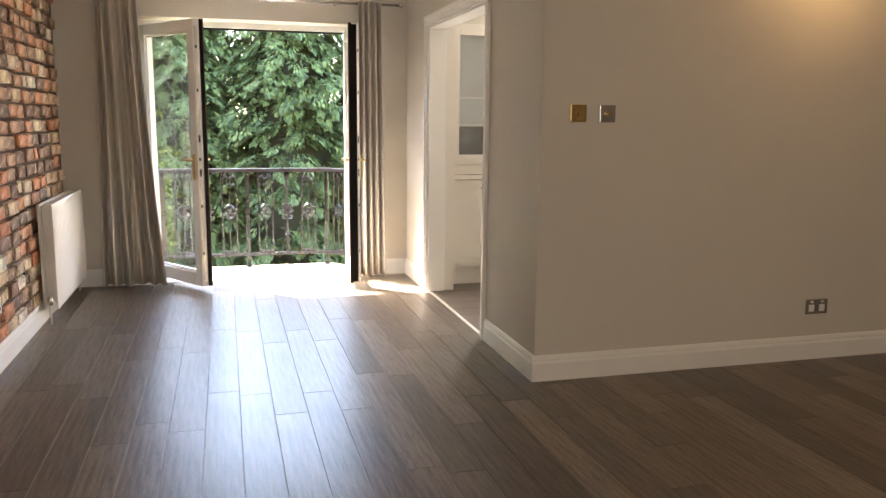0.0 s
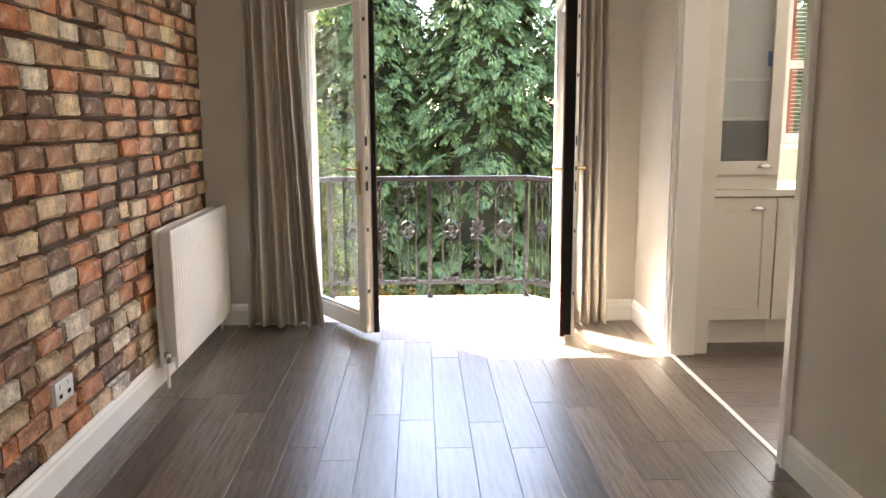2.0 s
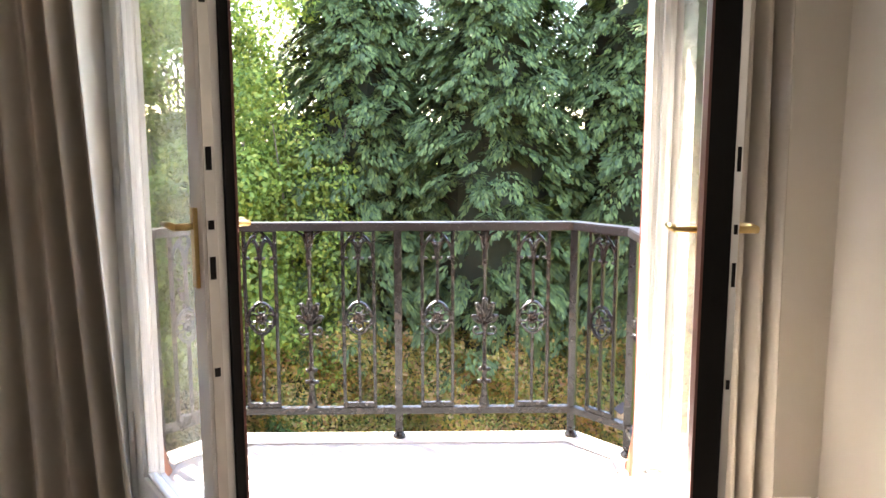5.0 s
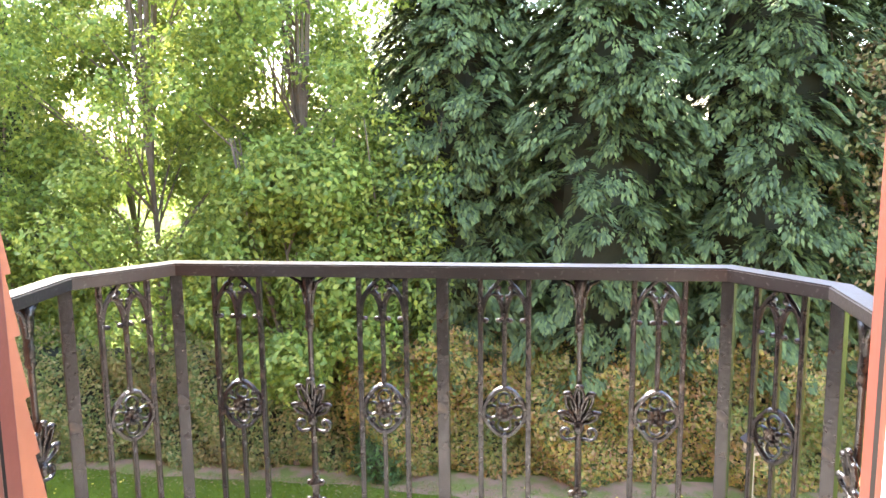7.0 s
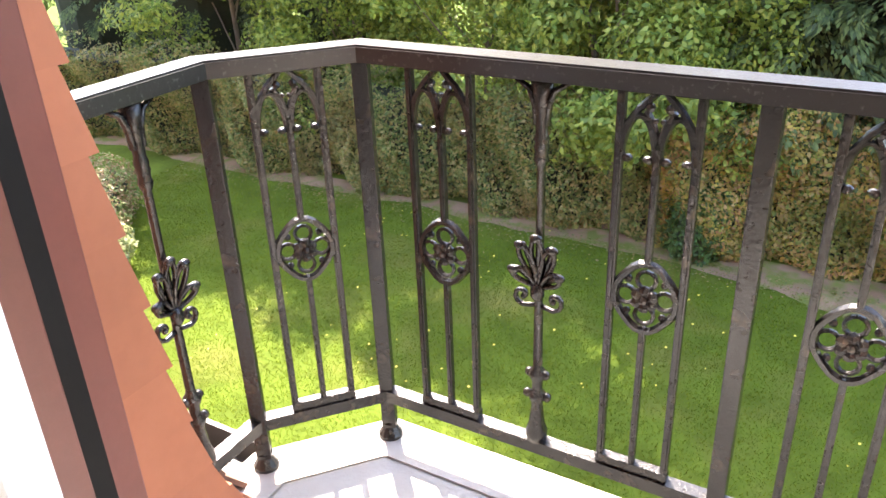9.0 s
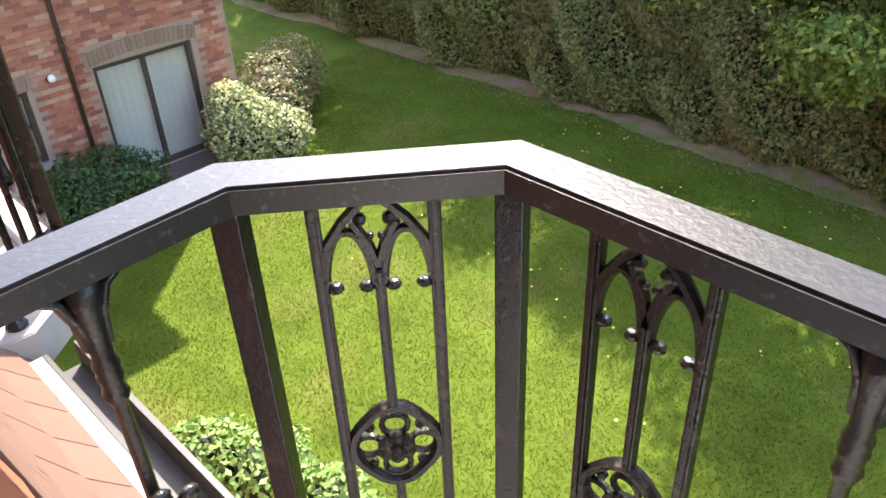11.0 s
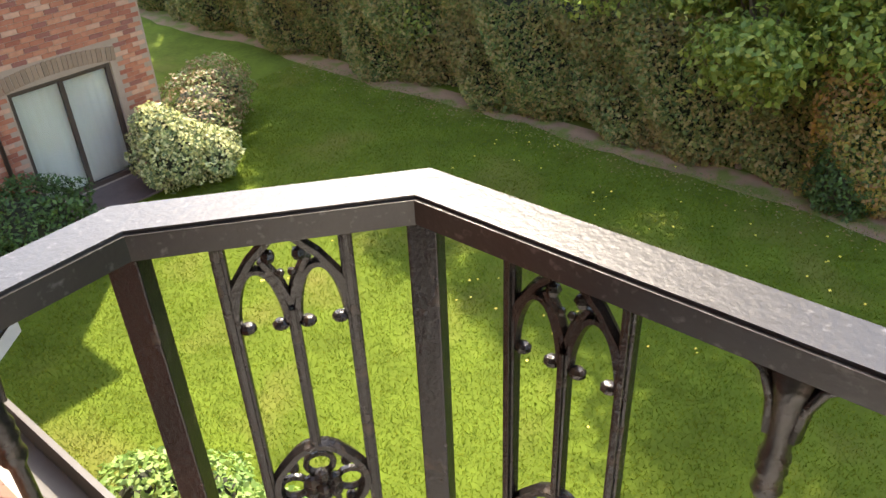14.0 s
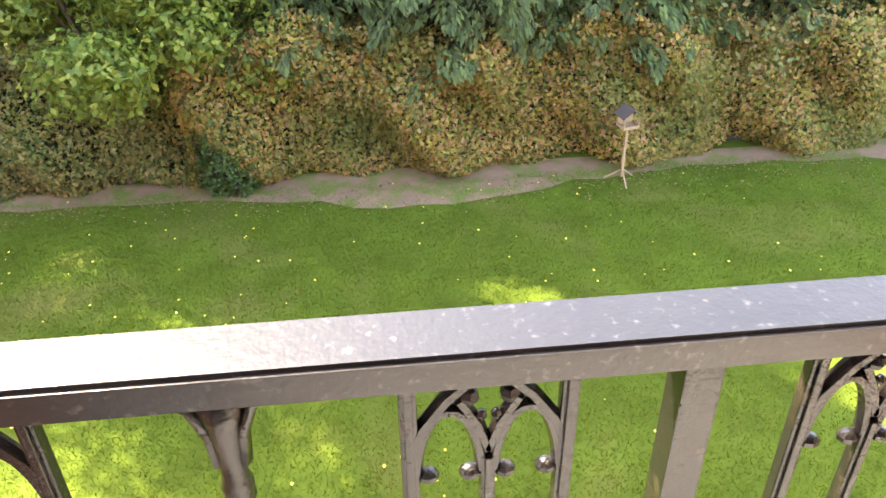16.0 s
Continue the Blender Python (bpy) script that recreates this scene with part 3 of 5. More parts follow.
# ---- the kitchen beyond the opening ----
KF = -0.60                                            # the fronts of the units
kfloor = tagged(new("floor_kitchen", finish("floor_kitchen", boxes((WR + 0.03, 4.9, -2.92, 0.0, -0.006, -0.003)), M_GAP)), "greyish oak laminate kitchen floor", "floor", kind="structure")
fill = thing("filler_panel", "cream painted end panel beside the kitchen units", "panel")
part("board", boxes((WR + 0.135, 1.615, KY1 + 0.012, 0.0, 0.0, 2.3), bevel=0.002), M_CAB, fill)


def shaker(parent, nm, x0, x1, z0, z1, glazed=False):
    d = part(nm, boxes((x0, x0 + 0.07, KF - 0.02, KF, z0, z1), (x1 - 0.07, x1, KF - 0.02, KF, z0, z1), (x0 + 0.07, x1 - 0.07, KF - 0.02, KF, z0, z0 + 0.075), (x0 + 0.07, x1 - 0.07, KF - 0.02, KF, z1 - 0.075, z1), bevel=0.0015), M_CAB, parent)
    if glazed:
        g = part("glass_pane", boxes((x0 + 0.068, x1 - 0.068, KF - 0.012, KF - 0.007, z0 + 0.073, z1 - 0.073)), M_GLASS, d)
        g.visible_shadow = False
    else:
        part("door_panel", boxes((x0 + 0.066, x1 - 0.066, KF - 0.011, KF - 0.003, z0 + 0.07, z1 - 0.07)), M_CAB, d)
    return d


def cup_handle(parent, x, z):
    bm = bmesh.new()
    n = 10
    rows = []
    for j in range(5):
        a = j / 4 * math.pi / 2
        rows.append([bm.verts.new((x + 0.042 * math.cos(k / n * math.pi) * (0.75 + 0.25 * math.cos(a)), KF - 0.02 - 0.022 * math.sin(a) * math.sin(k / n * math.pi) ** 0.5, z + 0.024 * math.cos(a) * math.sin(k / n * math.pi))) for k in range(n + 1)])
    for r0, r1 in zip(rows, rows[1:]):
        for k in range(n):
            bm.faces.new((r0[k], r0[k + 1], r1[k + 1], r1[k]))
    box(bm, x - 0.044, x + 0.044, KF - 0.0225, KF - 0.0195, z - 0.004, z + 0.002)
    return part("cup_handle", bm, M_CHROME, parent, "satin steel cup handle", smooth=True)


for i, (x0, x1) in enumerate(((1.62, 2.03), (2.035, 2.48), (2.485, 2.98))):
    unit = thing("base_cabinet", "cream shaker base cabinet with a steel cup handle", "kitchen cabinet", group="kitchen base cabinets")
    part("carcass", boxes((x0, x1, KF + 0.001, -0.01, 0.15, 0.87)), M_CAB, unit)
    d = shaker(unit, "cabinet_door", x0 + 0.002, x1 - 0.002, 0.155, 0.868)
    cup_handle(d, x1 - 0.105, 0.80)
    part("plinth", boxes((x0, x1, KF + 0.045, KF + 0.06, 0.0, 0.15)), M_CAB, unit)
solid("worktop", boxes((1.618, 4.4, KF - 0.035, -0.001, 0.875, 0.915), bevel=0.004), M_CAB, "pale continuous kitchen worktop on the base cabinets", "worktop")
dresser = thing("glazed_cabinet", "tall cream dresser cabinet with a glazed door standing on the worktop", "kitchen cabinet")
part("carcass", boxes((1.62, 1.638, KF + 0.001, -0.01, 0.99, 2.1), (2.012, 2.03, KF + 0.001, -0.01, 0.99, 2.1), (1.638, 2.012, -0.02, -0.01, 0.99, 2.1), (1.638, 2.012, KF + 0.001, -0.02, 2.08, 2.1), (1.638, 2.012, KF + 0.001, -0.02, 0.99, 1.0)), M_CAB, dresser)
part("base_rail", boxes((1.62, 2.03, KF - 0.008, -0.02, 0.916, 0.99), bevel=0.003), M_CAB, dresser)
d = shaker(dresser, "glazed_door", 1.622, 2.028, 1.0, 2.085, True)
cup_handle(d, 1.945, 1.04)
part("lower_panel", boxes((1.64, 2.01, KF + 0.05, KF + 0.06, 1.0, 1.30)), M_DARKGLASS, dresser, "dark glossy panel behind the glass")
part("upper_panel", boxes((1.64, 2.01, KF + 0.05, KF + 0.06, 1.302, 2.07)), M_PALE, dresser, "pale grey panel behind the glass")
part("shelf", boxes((1.64, 2.01, KF + 0.022, KF + 0.049, 1.30, 1.318)), M_WHITE, dresser)
part("shelf", boxes((1.64, 2.01, KF + 0.022, KF + 0.049, 1.52, 1.535)), M_WHITE, dresser)
part("pull", boxes((1.79, 1.86, KF + 0.038, KF + 0.049, 1.575, 1.59)), M_STEEL, dresser)
part("sticker", boxes((1.955, 1.99, KF + 0.045, KF + 0.049, 1.60, 1.68)), M_BLUE, dresser, "small blue sticker")

kwin = thing("window_1", "white kitchen window with horizontal blind slats", "window", kind="structure")
bm = boxes((2.30, 2.36, 0.05, 0.11, 1.14, 2.15), (3.29, 3.35, 0.05, 0.11, 1.14, 2.15), (2.36, 3.29, 0.05, 0.11, 1.14, 1.21), (2.36, 3.29, 0.05, 0.11, 2.09, 2.15), (2.80, 2.86, 0.05, 0.11, 1.21, 2.09), (2.36, 2.80, 0.05, 0.11, 1.62, 1.67), bevel=0.004)
part("window_frame", bm, M_UPVC, kwin)
part("window_sill", boxes((2.25, 3.40, -0.04, 0.05, 1.115, 1.14), bevel=0.004), M_UPVC, kwin)
g = part("pane", boxes((2.36, 3.29, 0.078, 0.084, 1.21, 2.09)), M_GLASS, kwin)
g.visible_shadow = False
for i in range(34):
    part("slat", boxes((2.37, 2.79, 0.015, 0.032, 1.22 + i * 0.0255, 1.2225 + i * 0.0255)), M_WHITE, kwin)

# ---- the balcony ----
DECK = -0.085
RAILZ0, RAILZ1, FOOT = 0.838, 0.873, 0.055
A, B, D, E = (-0.965, -0.235), (-0.77, 0.0), (0.762, 0.0), (0.957, -0.235)       # rail corners about the front's middle
S0, S1 = (-0.955, -0.54), (0.947, -0.54)                                           # where the rail meets the house
RING = [S0, A, B, D, E, S1]
RY = 1.075


def ring_offset(d):
    """The rail's outline moved outwards by d."""
    out = []
    for i, p in enumerate(RING):
        ns = []
        for a, b in zip(RING[max(i - 1, 0):i + 1], RING[max(i, 1):i + 2]) if 0 < i < 5 else [(RING[0], RING[1]) if i == 0 else (RING[4], RING[5])]:
            v = Vector((b[0] - a[0], b[1] - a[1])).normalized()
            ns.append(Vector((-v.y, v.x)))
        n = sum(ns, Vector((0, 0)))
        n /= n.length_squared / len(ns)
        out.append((p[0] + n.x * d, p[1] + n.y * d))
    return out


def band(bm, d0, d1, z0, z1, bevel=0.0):
    o, i = ring_offset(d1), ring_offset(d0)
    rings = []
    for k in range(6):
        rings.append([bm.verts.new((*i[k], z0)), bm.verts.new((*o[k], z0)), bm.verts.new((*o[k], z1)), bm.verts.new((*i[k], z1))])
    for a, b in zip(rings, rings[1:]):
        for k in range(4):
            bm.faces.new((a[k], a[(k + 1) % 4], b[(k + 1) % 4], b[k]))
    bm.faces.new(rings[0]), bm.faces.new(rings[-1])
    if bevel:
        es = [e for e in bm.edges if abs((e.verts[0].co - e.verts[1].co).length) > 0.15]
        bmesh.ops.bevel(bm, geom=es, offset=bevel, segments=2, affect="EDGES")


def arc(cx, cz, r, a0, a1, n=8, y=0.0):
    return [(cx + r * math.cos(radians(a0 + (a1 - a0) * i / n)), y, cz + r * math.sin(radians(a0 + (a1 - a0) * i / n))) for i in range(n + 1)]


def tracery_mesh():
    """A cast panel: two side bars, a middle bar, a rose in a ring, and two pointed arches under the rail."""
    bm = bmesh.new()
    H, W = RAILZ0, 0.066
    for x in (-W, W):
        box(bm, x - 0.0075, x + 0.0075, -0.007, 0.007, FOOT, H, 0.0025)
        box(bm, x - 0.0035, x + 0.0035, -0.0105, 0.0105, FOOT + 0.012, RAILZ0 - 0.01, 0.001)
    for z0, z1 in ((FOOT, 0.392), (0.527, 0.74)):
        box(bm, -0.0065, 0.0065, -0.007, 0.007, z0, z1, 0.0025)
        box(bm, -0.003, 0.003, -0.010, 0.010, z0, z1, 0.001)
    box(bm, -W - 0.008, W + 0.008, -0.011, 0.011, FOOT, FOOT + 0.022, 0.003)
    cz = 0.455
    ring = [(0.0575 * math.cos(a), 0, cz + 0.0575 * math.sin(a) + (0.012 * max(0.0, math.sin(a) - 0.75) * 4 if math.sin(a) > 0 else -0.012 * max(0.0, -math.sin(a) - 0.75) * 4)) for a in (math.tau * i / 28 for i in range(28))]
    sweep(bm, ring, 0.0078, 6, 1.3, closed=True)
    for q in range(4):
        a = math.tau * q / 4
        c = (0.036 * math.sin(a), 0, cz + 0.036 * math.cos(a))
        sweep(bm, [(c[0] + 0.0175 * math.cos(b), 0, c[2] + 0.0175 * math.sin(b)) for b in (math.tau * i / 12 for i in range(12))], 0.0045, 5, 1.2, closed=True)
        d = a + math.tau / 8
        ball(bm, (0.047 * math.sin(d), 0, cz + 0.047 * math.cos(d)), 0.008, (1, 0.9, 1), 6)
    for q in range(6):
        a = math.tau * q / 6
        ball(bm, (0.016 * math.sin(a), -0.006, cz + 0.016 * math.cos(a)), 0.0125, (1, 0.8, 1), 6)
    ball(bm, (0, -0.012, cz), 0.0085, seg=8)
    ball(bm, (0, 0.008, cz), 0.016, (1, 0.6, 1), 8)
    # arches
    for s in (-1, 1):
        c = s * W / 2
        left = [(c - 0.028 + 0.028 * (i / 8) ** 1.6, 0, 0.722 + 0.070 * math.sin(i / 8 * math.pi / 2)) for i in range(9)]
        right = [(2 * c - x, y, z) for x, y, z in left]
        for p in (left, right):
            sweep(bm, p, 0.0058, 6, 1.25)
        sweep(bm, [(s * W, 0, 0.745), (s * 0.055, 0, 0.775), (s * 0.035, 0, 0.805), (s * 0.008, 0, 0.832)], 0.0065, 6, 1.25)
        sweep(bm, [(0, 0, 0.745), (s * 0.009, 0, 0.775), (s * 0.024, 0, 0.803)], 0.006, 6, 1.2)
        ball(bm, (s * 0.016, -0.003, 0.808), 0.0085, seg=6)
        ball(bm, (s * 0.006, -0.003, 0.786), 0.005, seg=6)
    for x in (-0.051, -0.015, 0.015, 0.051):
        ball(bm, (x, -0.001, 0.717), 0.0088, (1.15, 1, 0.85), 8)
    box(bm, -W, W, -0.006, 0.006, H - 0.007, H)
    return finish("tracery_panel", bm, M_IRON)


def baluster_mesh():
    """A cast baluster with a palmette, two knops and a flared foot and head."""
    bm = bmesh.new()
    lathe(bm, (0, 0, 0), [(0.0085, FOOT), (0.022, FOOT), (0.024, 0.075), (0.017, 0.10), (0.012, 0.15), (0.019, 0.165), (0.019, 0.172), (0.011, 0.182), (0.012, 0.205), (0.019, 0.219), (0.019, 0.226), (0.010, 0.24), (0.0095, 0.37), (0.0085, 0.40), (0.0085, 0.675), (0.012, 0.682), (0.0145, 0.690), (0.012, 0.699), (0.0125, 0.708), (0.0145, 0.714), (0.0125, 0.72), (0.0145, 0.729), (0.0115, 0.738), (0.012, 0.765), (0.015, 0.80), (0.022, RAILZ0)], 12)
    for s in (-1, 1):
        ball(bm, (s * 0.022, 0, 0.168), 0.0105, seg=8)
        ball(bm, (s * 0.018, 0, 0.222), 0.0105, seg=8)
        sweep(bm, [(s * 0.010, 0, 0.755), (s * 0.013, 0, 0.79), (s * 0.024, 0, 0.818), (s * 0.052, 0, 0.834)], [0.007, 0.007, 0.0065, 0.004], 6, 1.3)
        # volute at the palmette's foot
        sp = [(s * (0.033 + (0.024 - 0.0021 * i) * math.cos(i * 0.62 - 2.2)), -0.002, 0.402 + (0.024 - 0.0021 * i) * math.sin(i * 0.62 - 2.2)) for i in range(10)]
        sweep(bm, [(s * 0.006, 0, 0.385)] + sp, 0.0052, 6, 1.3)
        ball(bm, (s * 0.031, -0.003, 0.40), 0.007, seg=6)
    for a, ln, w, oz in ((0, 0.112, 0.0125, 0.43), (-19, 0.104, 0.012, 0.424), (19, 0.104, 0.012, 0.424), (-50, 0.066, 0.013, 0.424), (50, 0.066, 0.013, 0.424)):
        d = Vector((math.sin(radians(a)), 0, math.cos(radians(a))))
        o = Vector((0, 0, oz))
        n = Vector((d.z, 0, -d.x))
        loop = [o + d * ln * t + n * (w * math.sin(math.pi * t ** 1.7) ** 0.75) * sgn + Vector((0, -0.004 - 0.016 * t * t, 0)) for sgn, ts in ((1, (0, 0.3, 0.55, 0.72, 0.85, 0.95, 1.0)), (-1, (0.95, 0.85, 0.72, 0.55, 0.3))) for t in ts]
        sweep(bm, loop, 0.0052, 6, 1.25, closed=True)
        sweep(bm, [o + d * ln * t + Vector((0, 0.002 - 0.010 * t * t, 0)) for t in (0.1, 0.4, 0.7, 0.92)], [0.006, 0.007, 0.007, 0.005], 6, 0.6)
        ball(bm, o + d * (ln - 0.004) + Vector((0, -0.018, 0)), 0.0115, (1.25, 0.8, 0.8), 8)
    ball(bm, (0, -0.008, 0.418), 0.016, (1, 0.8, 1.3), 8)
    return finish("leaf_baluster", bm, M_IRON, True)


def post_mesh():
    bm = boxes((-0.0165, 0.0165, -0.0165, 0.0165, DECK + 0.03, RAILZ0), bevel=0.002)
    lathe(bm, (0, 0, DECK), [(0.030, 0), (0.030, 0.008), (0.022, 0.02), (0.014, 0.034), (0.020, 0.042), (0.014, 0.05)], 12)
    return finish("post", bm, M_IRON)


def balcony_railing():
    rl = thing("balcony_railing", "black painted cast iron balcony railing with gothic tracery panels", "railing", pose(CX, RY, 0), "cast iron balcony railings")
    bm = bmesh.new()
    band(bm, -0.031, 0.031, RAILZ0, RAILZ1, 0.004)
    part("handrail", bm, M_RAIL, rl, "broad black handrail with worn paint")
    bm = bmesh.new()
    band(bm, -0.016, 0.016, 0.025, FOOT)
    part("bottom_rail", bm, M_IRON, rl)
    tr, ba, po = tracery_mesh(), baluster_mesh(), post_mesh()

    def place(nm, me, x, y, ang):
        part(nm, me, None, rl, at=pose(x, y, 0, 0, 0, ang))

    for (x, y), ang in ((A, 38), (B, 25), ((0, 0), 0), (D, -25), (E, -38)):
        place("post", po, x, y, ang)
    for x in (-0.59, -0.17, 0.17, 0.583):
        place("tracery_panel", tr, x, 0, 0)
    for x in (-0.38, 0.375):
        place("leaf_baluster", ba, x, 0, 0)
    for p, q in ((A, B), (D, E)):
        place("tracery_panel", tr, (p[0] + q[0]) / 2, (p[1] + q[1]) / 2, math.degrees(math.atan2(q[1] - p[1], q[0] - p[0])))
    for p, q in ((S0, A), (E, S1)):
        k = 0.45 if p == S0 else 0.55
        place("leaf_baluster", ba, p[0] + (q[0] - p[0]) * k, p[1] + (q[1] - p[1]) * k, math.degrees(math.atan2(q[1] - p[1], q[0] - p[0])))
    return rl


railing = balcony_railing()
NEXT = -3.30                                          # the step to the neighbouring balcony
copy_thing(railing, pose(CX + NEXT, RY, 0))


def balcony_deck(x):
    dk = thing("balcony_deck", "pale concrete balcony slab with a raised edge", "balcony", pose(x, RY, 0), "concrete balcony slabs", kind="structure")
    bm = bmesh.new()
    o = ring_offset(0.055)
    prism(bm, [(o[0][0], -0.52)] + o[1:5] + [(o[5][0], -0.52)], DECK - 0.12, DECK - 0.004)
    part("slab", bm, M_DECK, dk)
    bm = bmesh.new()
    band(bm, -0.075, 0.062, DECK - 0.13, DECK, 0.004)
    part("edge_stone", bm, M_SLAB, dk)
    return dk


balcony_deck(CX)
balcony_deck(CX + NEXT)

# ---- tiled wall and roof slopes of the house round the balconies ----
# a steep tile-hung slope either side of the balcony door, flaring to the eaves
PROFILE = [(0.465, 1.9), (0.48, 1.35), (0.505, 1.05), (0.525, 0.82), (0.55, 0.58), (0.578, 0.36), (0.62, 0.14), (0.685, 0.0), (0.77, -0.12)]


def slope_at(s):
    k = min(int(s * 8), 7)
    f = s * 8 - k
    return PROFILE[k][0] * (1 - f) + PROFILE[k + 1][0] * f, PROFILE[k][1] * (1 - f) + PROFILE[k + 1][1] * f


def tile_slope(name, x0, x1):
    sl = thing(name, "steep slope of sandy red plain clay tiles beside the balcony", "tiled slope", kind="structure")
    bm = bmesh.new()
    back = [(y - 0.02, z) for y, z in PROFILE] + [(0.4, -0.16), (0.4, 1.9)]
    vs = [[bm.verts.new((x, y, z)) for y, z in back] for x in (x0, x1)]
    for i in range(len(back)):
        j = (i + 1) % len(back)
        bm.faces.new((vs[0][i], vs[0][j], vs[1][j], vs[1][i]))
    bm.faces.new(vs[0]), bm.faces.new(vs[1])
    part("backing", bm, M_TILEEDGE, sl)
    return sl


def tile_mesh():
    bm = bmesh.new()
    box(bm, -0.0815, 0.0815, 0.0, 0.012, -0.16, 0.0, 0.002)
    return finish("roof_tile", bm, M_TILE)


SLOPES = [(tile_slope("tile_slope_left", CX + NEXT + 0.93, OPEN0 - 0.08), CX + NEXT + 0.93, OPEN0 - 0.08), (tile_slope("tile_slope_right", OPEN1 + 0.07, OPEN1 + 1.6), OPEN1 + 0.07, OPEN1 + 1.6)]

for s, x in ((-1, OPEN0 - 0.05), (1, OPEN1 + 0.04)):
    ck = thing("door_cheek", "red clay tile cheek and lead flashing beside the balcony door", "cheek", kind="structure")
    bm = bmesh.new()
    out = [(FY1 + 0.05, 1.9), (0.465, 1.9)] + PROFILE[1:7] + [(FY1 + 0.05, -0.02)]
    lo = [bm.verts.new((x - s * 0.012, y, z)) for y, z in out]
    hi = [bm.verts.new((x + s * 0.032, y, z)) for y, z in out]
    bm.faces.new(lo), bm.faces.new(hi)
    for i in range(len(out)):
        j = (i + 1) % len(out)
        bm.faces.new((lo[i], lo[j], hi[j], hi[i]))
    part("cheek_face", bm, M_TILEEDGE, ck)
    bm = bmesh.new()
    prism(bm, [(x - s * 0.02, FY1 + 0.05), (x - s * 0.02, 0.56), (x + s * 0.03, 0.56), (x + s * 0.03, FY1 + 0.05)], -0.08, 0.16)
    part("lead_flashing", bm, M_GUTTER, ck, "dull grey lead flashing")
    # tiles that turn the corner, each lapping the one below
    n = 13
    for i in range(n):
        y, z = slope_at(i / n)
        y2, z2 = slope_at((i + 1) / n)
        if z2 < -0.12:
            break
        bm = bmesh.new()
        prism(bm, [(x - s * 0.026, 0.40), (x - s * 0.02, y + 0.036), (x + s * 0.05, y + 0.036), (x + s * 0.05, 0.40)], z2 - 0.006, z - 0.004)
        for v in bm.verts:
            if v.co.z > z2 + 0.02 and v.co.y > 0.42:
                v.co.y -= 0.034
        part("corner_tile", bm, M_TILEEDGE, ck)

eave = thing("eaves_gutter", "dark gutter on a pale fascia at the foot of the tiles", "gutter", kind="structure")
for x0, x1 in ((CX + NEXT + 1.06, CX - 1.06), (CX + 1.06, OPEN1 + 1.6)):
    part("gutter", boxes((x0, x1, 0.85, 0.862, -0.22, -0.14), (x0, x1, 0.935, 0.95, -0.22, -0.14), (x0, x1, 0.85, 0.95, -0.23, -0.22)), M_GUTTER, eave)
    part("fascia", boxes((x0, x1, 0.805, 0.848, -0.40, -0.14)), M_SLAB, eave)

# outer brickwork below the eaves
GROUND = -4.9
solid("wall_outer", boxes((CX + NEXT - 4.2, 5.1, 0.42, 0.80, GROUND - 0.2, -0.24)), M_BRICKFAR, "red brick outer wall below the balconies", "wall", kind="structure")
solid("wall_lower", boxes((WL - 0.28, 5.1, -10.2, 0.418, GROUND - 0.2, -0.302)), M_BRICKFAR, "red brick storeys below the flat", "wall", kind="structure")
solid("wall_upper", boxes((CX + NEXT - 4.2, WL - 0.3, 0.30, 0.52, -0.4, 3.4), (WL - 0.3, 5.1, FACE + 0.002, FACE + 0.02, 2.16, 3.4), (OPEN1 + 1.6, 2.28, FACE + 0.002, FACE + 0.02, -0.4, 2.16), (3.37, 5.1, FACE + 0.002, FACE + 0.02, -0.4, 2.16)), M_TILEEDGE, "clay tiled upper wall of the house", "wall", kind="structure")
solid("roof", boxes((CX + NEXT - 4.2, 5.3, -10.4, 0.5, 3.4, 3.6)), M_TILE, "low clay tile roof over the rooms", "roof", kind="structure")

# flower pots on the neighbouring balcony
def flower_pot(x, y, r, h, petals, label):
    pt = thing("flower_pot", label, "flower pot", pose(x, y, DECK), "pots on the next balcony")
    bm = bmesh.new()
    lathe(bm, (0, 0, 0), [(r * 0.68, 0), (r * 0.95, h * 0.82), (r * 1.06, h * 0.82), (r * 1.08, h), (r * 0.94, h), (r * 0.9, h * 0.88)], 22)
    part("pot", bm, M_TERRA, pt, smooth=False)
    rnd = random.Random(x)
    part("foliage", leaf_cloud("foliage", [((0, 0, h + r * 0.55), (r * 1.0, r * 1.0, r * 0.75))], 900, 0.035, M_SHRUB, 4), None, pt)
    for k in range(9):
        part("bloom", leaf_cloud("bloom", [((rnd.uniform(-r, r) * 0.8, rnd.uniform(-r, r) * 0.8, h + r * rnd.uniform(0.95, 1.3)), (0.03, 0.03, 0.02))], 90, 0.018, petals, 6 + k), None, pt)
    return pt

# ---- garden ----


def leaf_quads(cent, normal, size, rng, aspect=0.55, curl=0.25):
    """Many small folded leaves as one vertex and face list."""
    n = len(cent)
    ref = rng.normal(size=(n, 3))
    u = np.cross(normal, ref)
    u /= np.linalg.norm(u, axis=1, keepdims=True) + 1e-9
    w = np.cross(normal, u)
    w /= np.linalg.norm(w, axis=1, keepdims=True) + 1e-9
    s = size * rng.uniform(0.6, 1.35, (n, 1))
    nn = normal / (np.linalg.norm(normal, axis=1, keepdims=True) + 1e-9)
    p = np.stack([cent - u * s * 0.5, cent + w * s * aspect * 0.5 - nn * s * curl * 0.5, cent + u * s * 0.5, cent - w * s * aspect * 0.5 - nn * s * curl * 0.5], 1)
    return p.reshape(-1, 3)


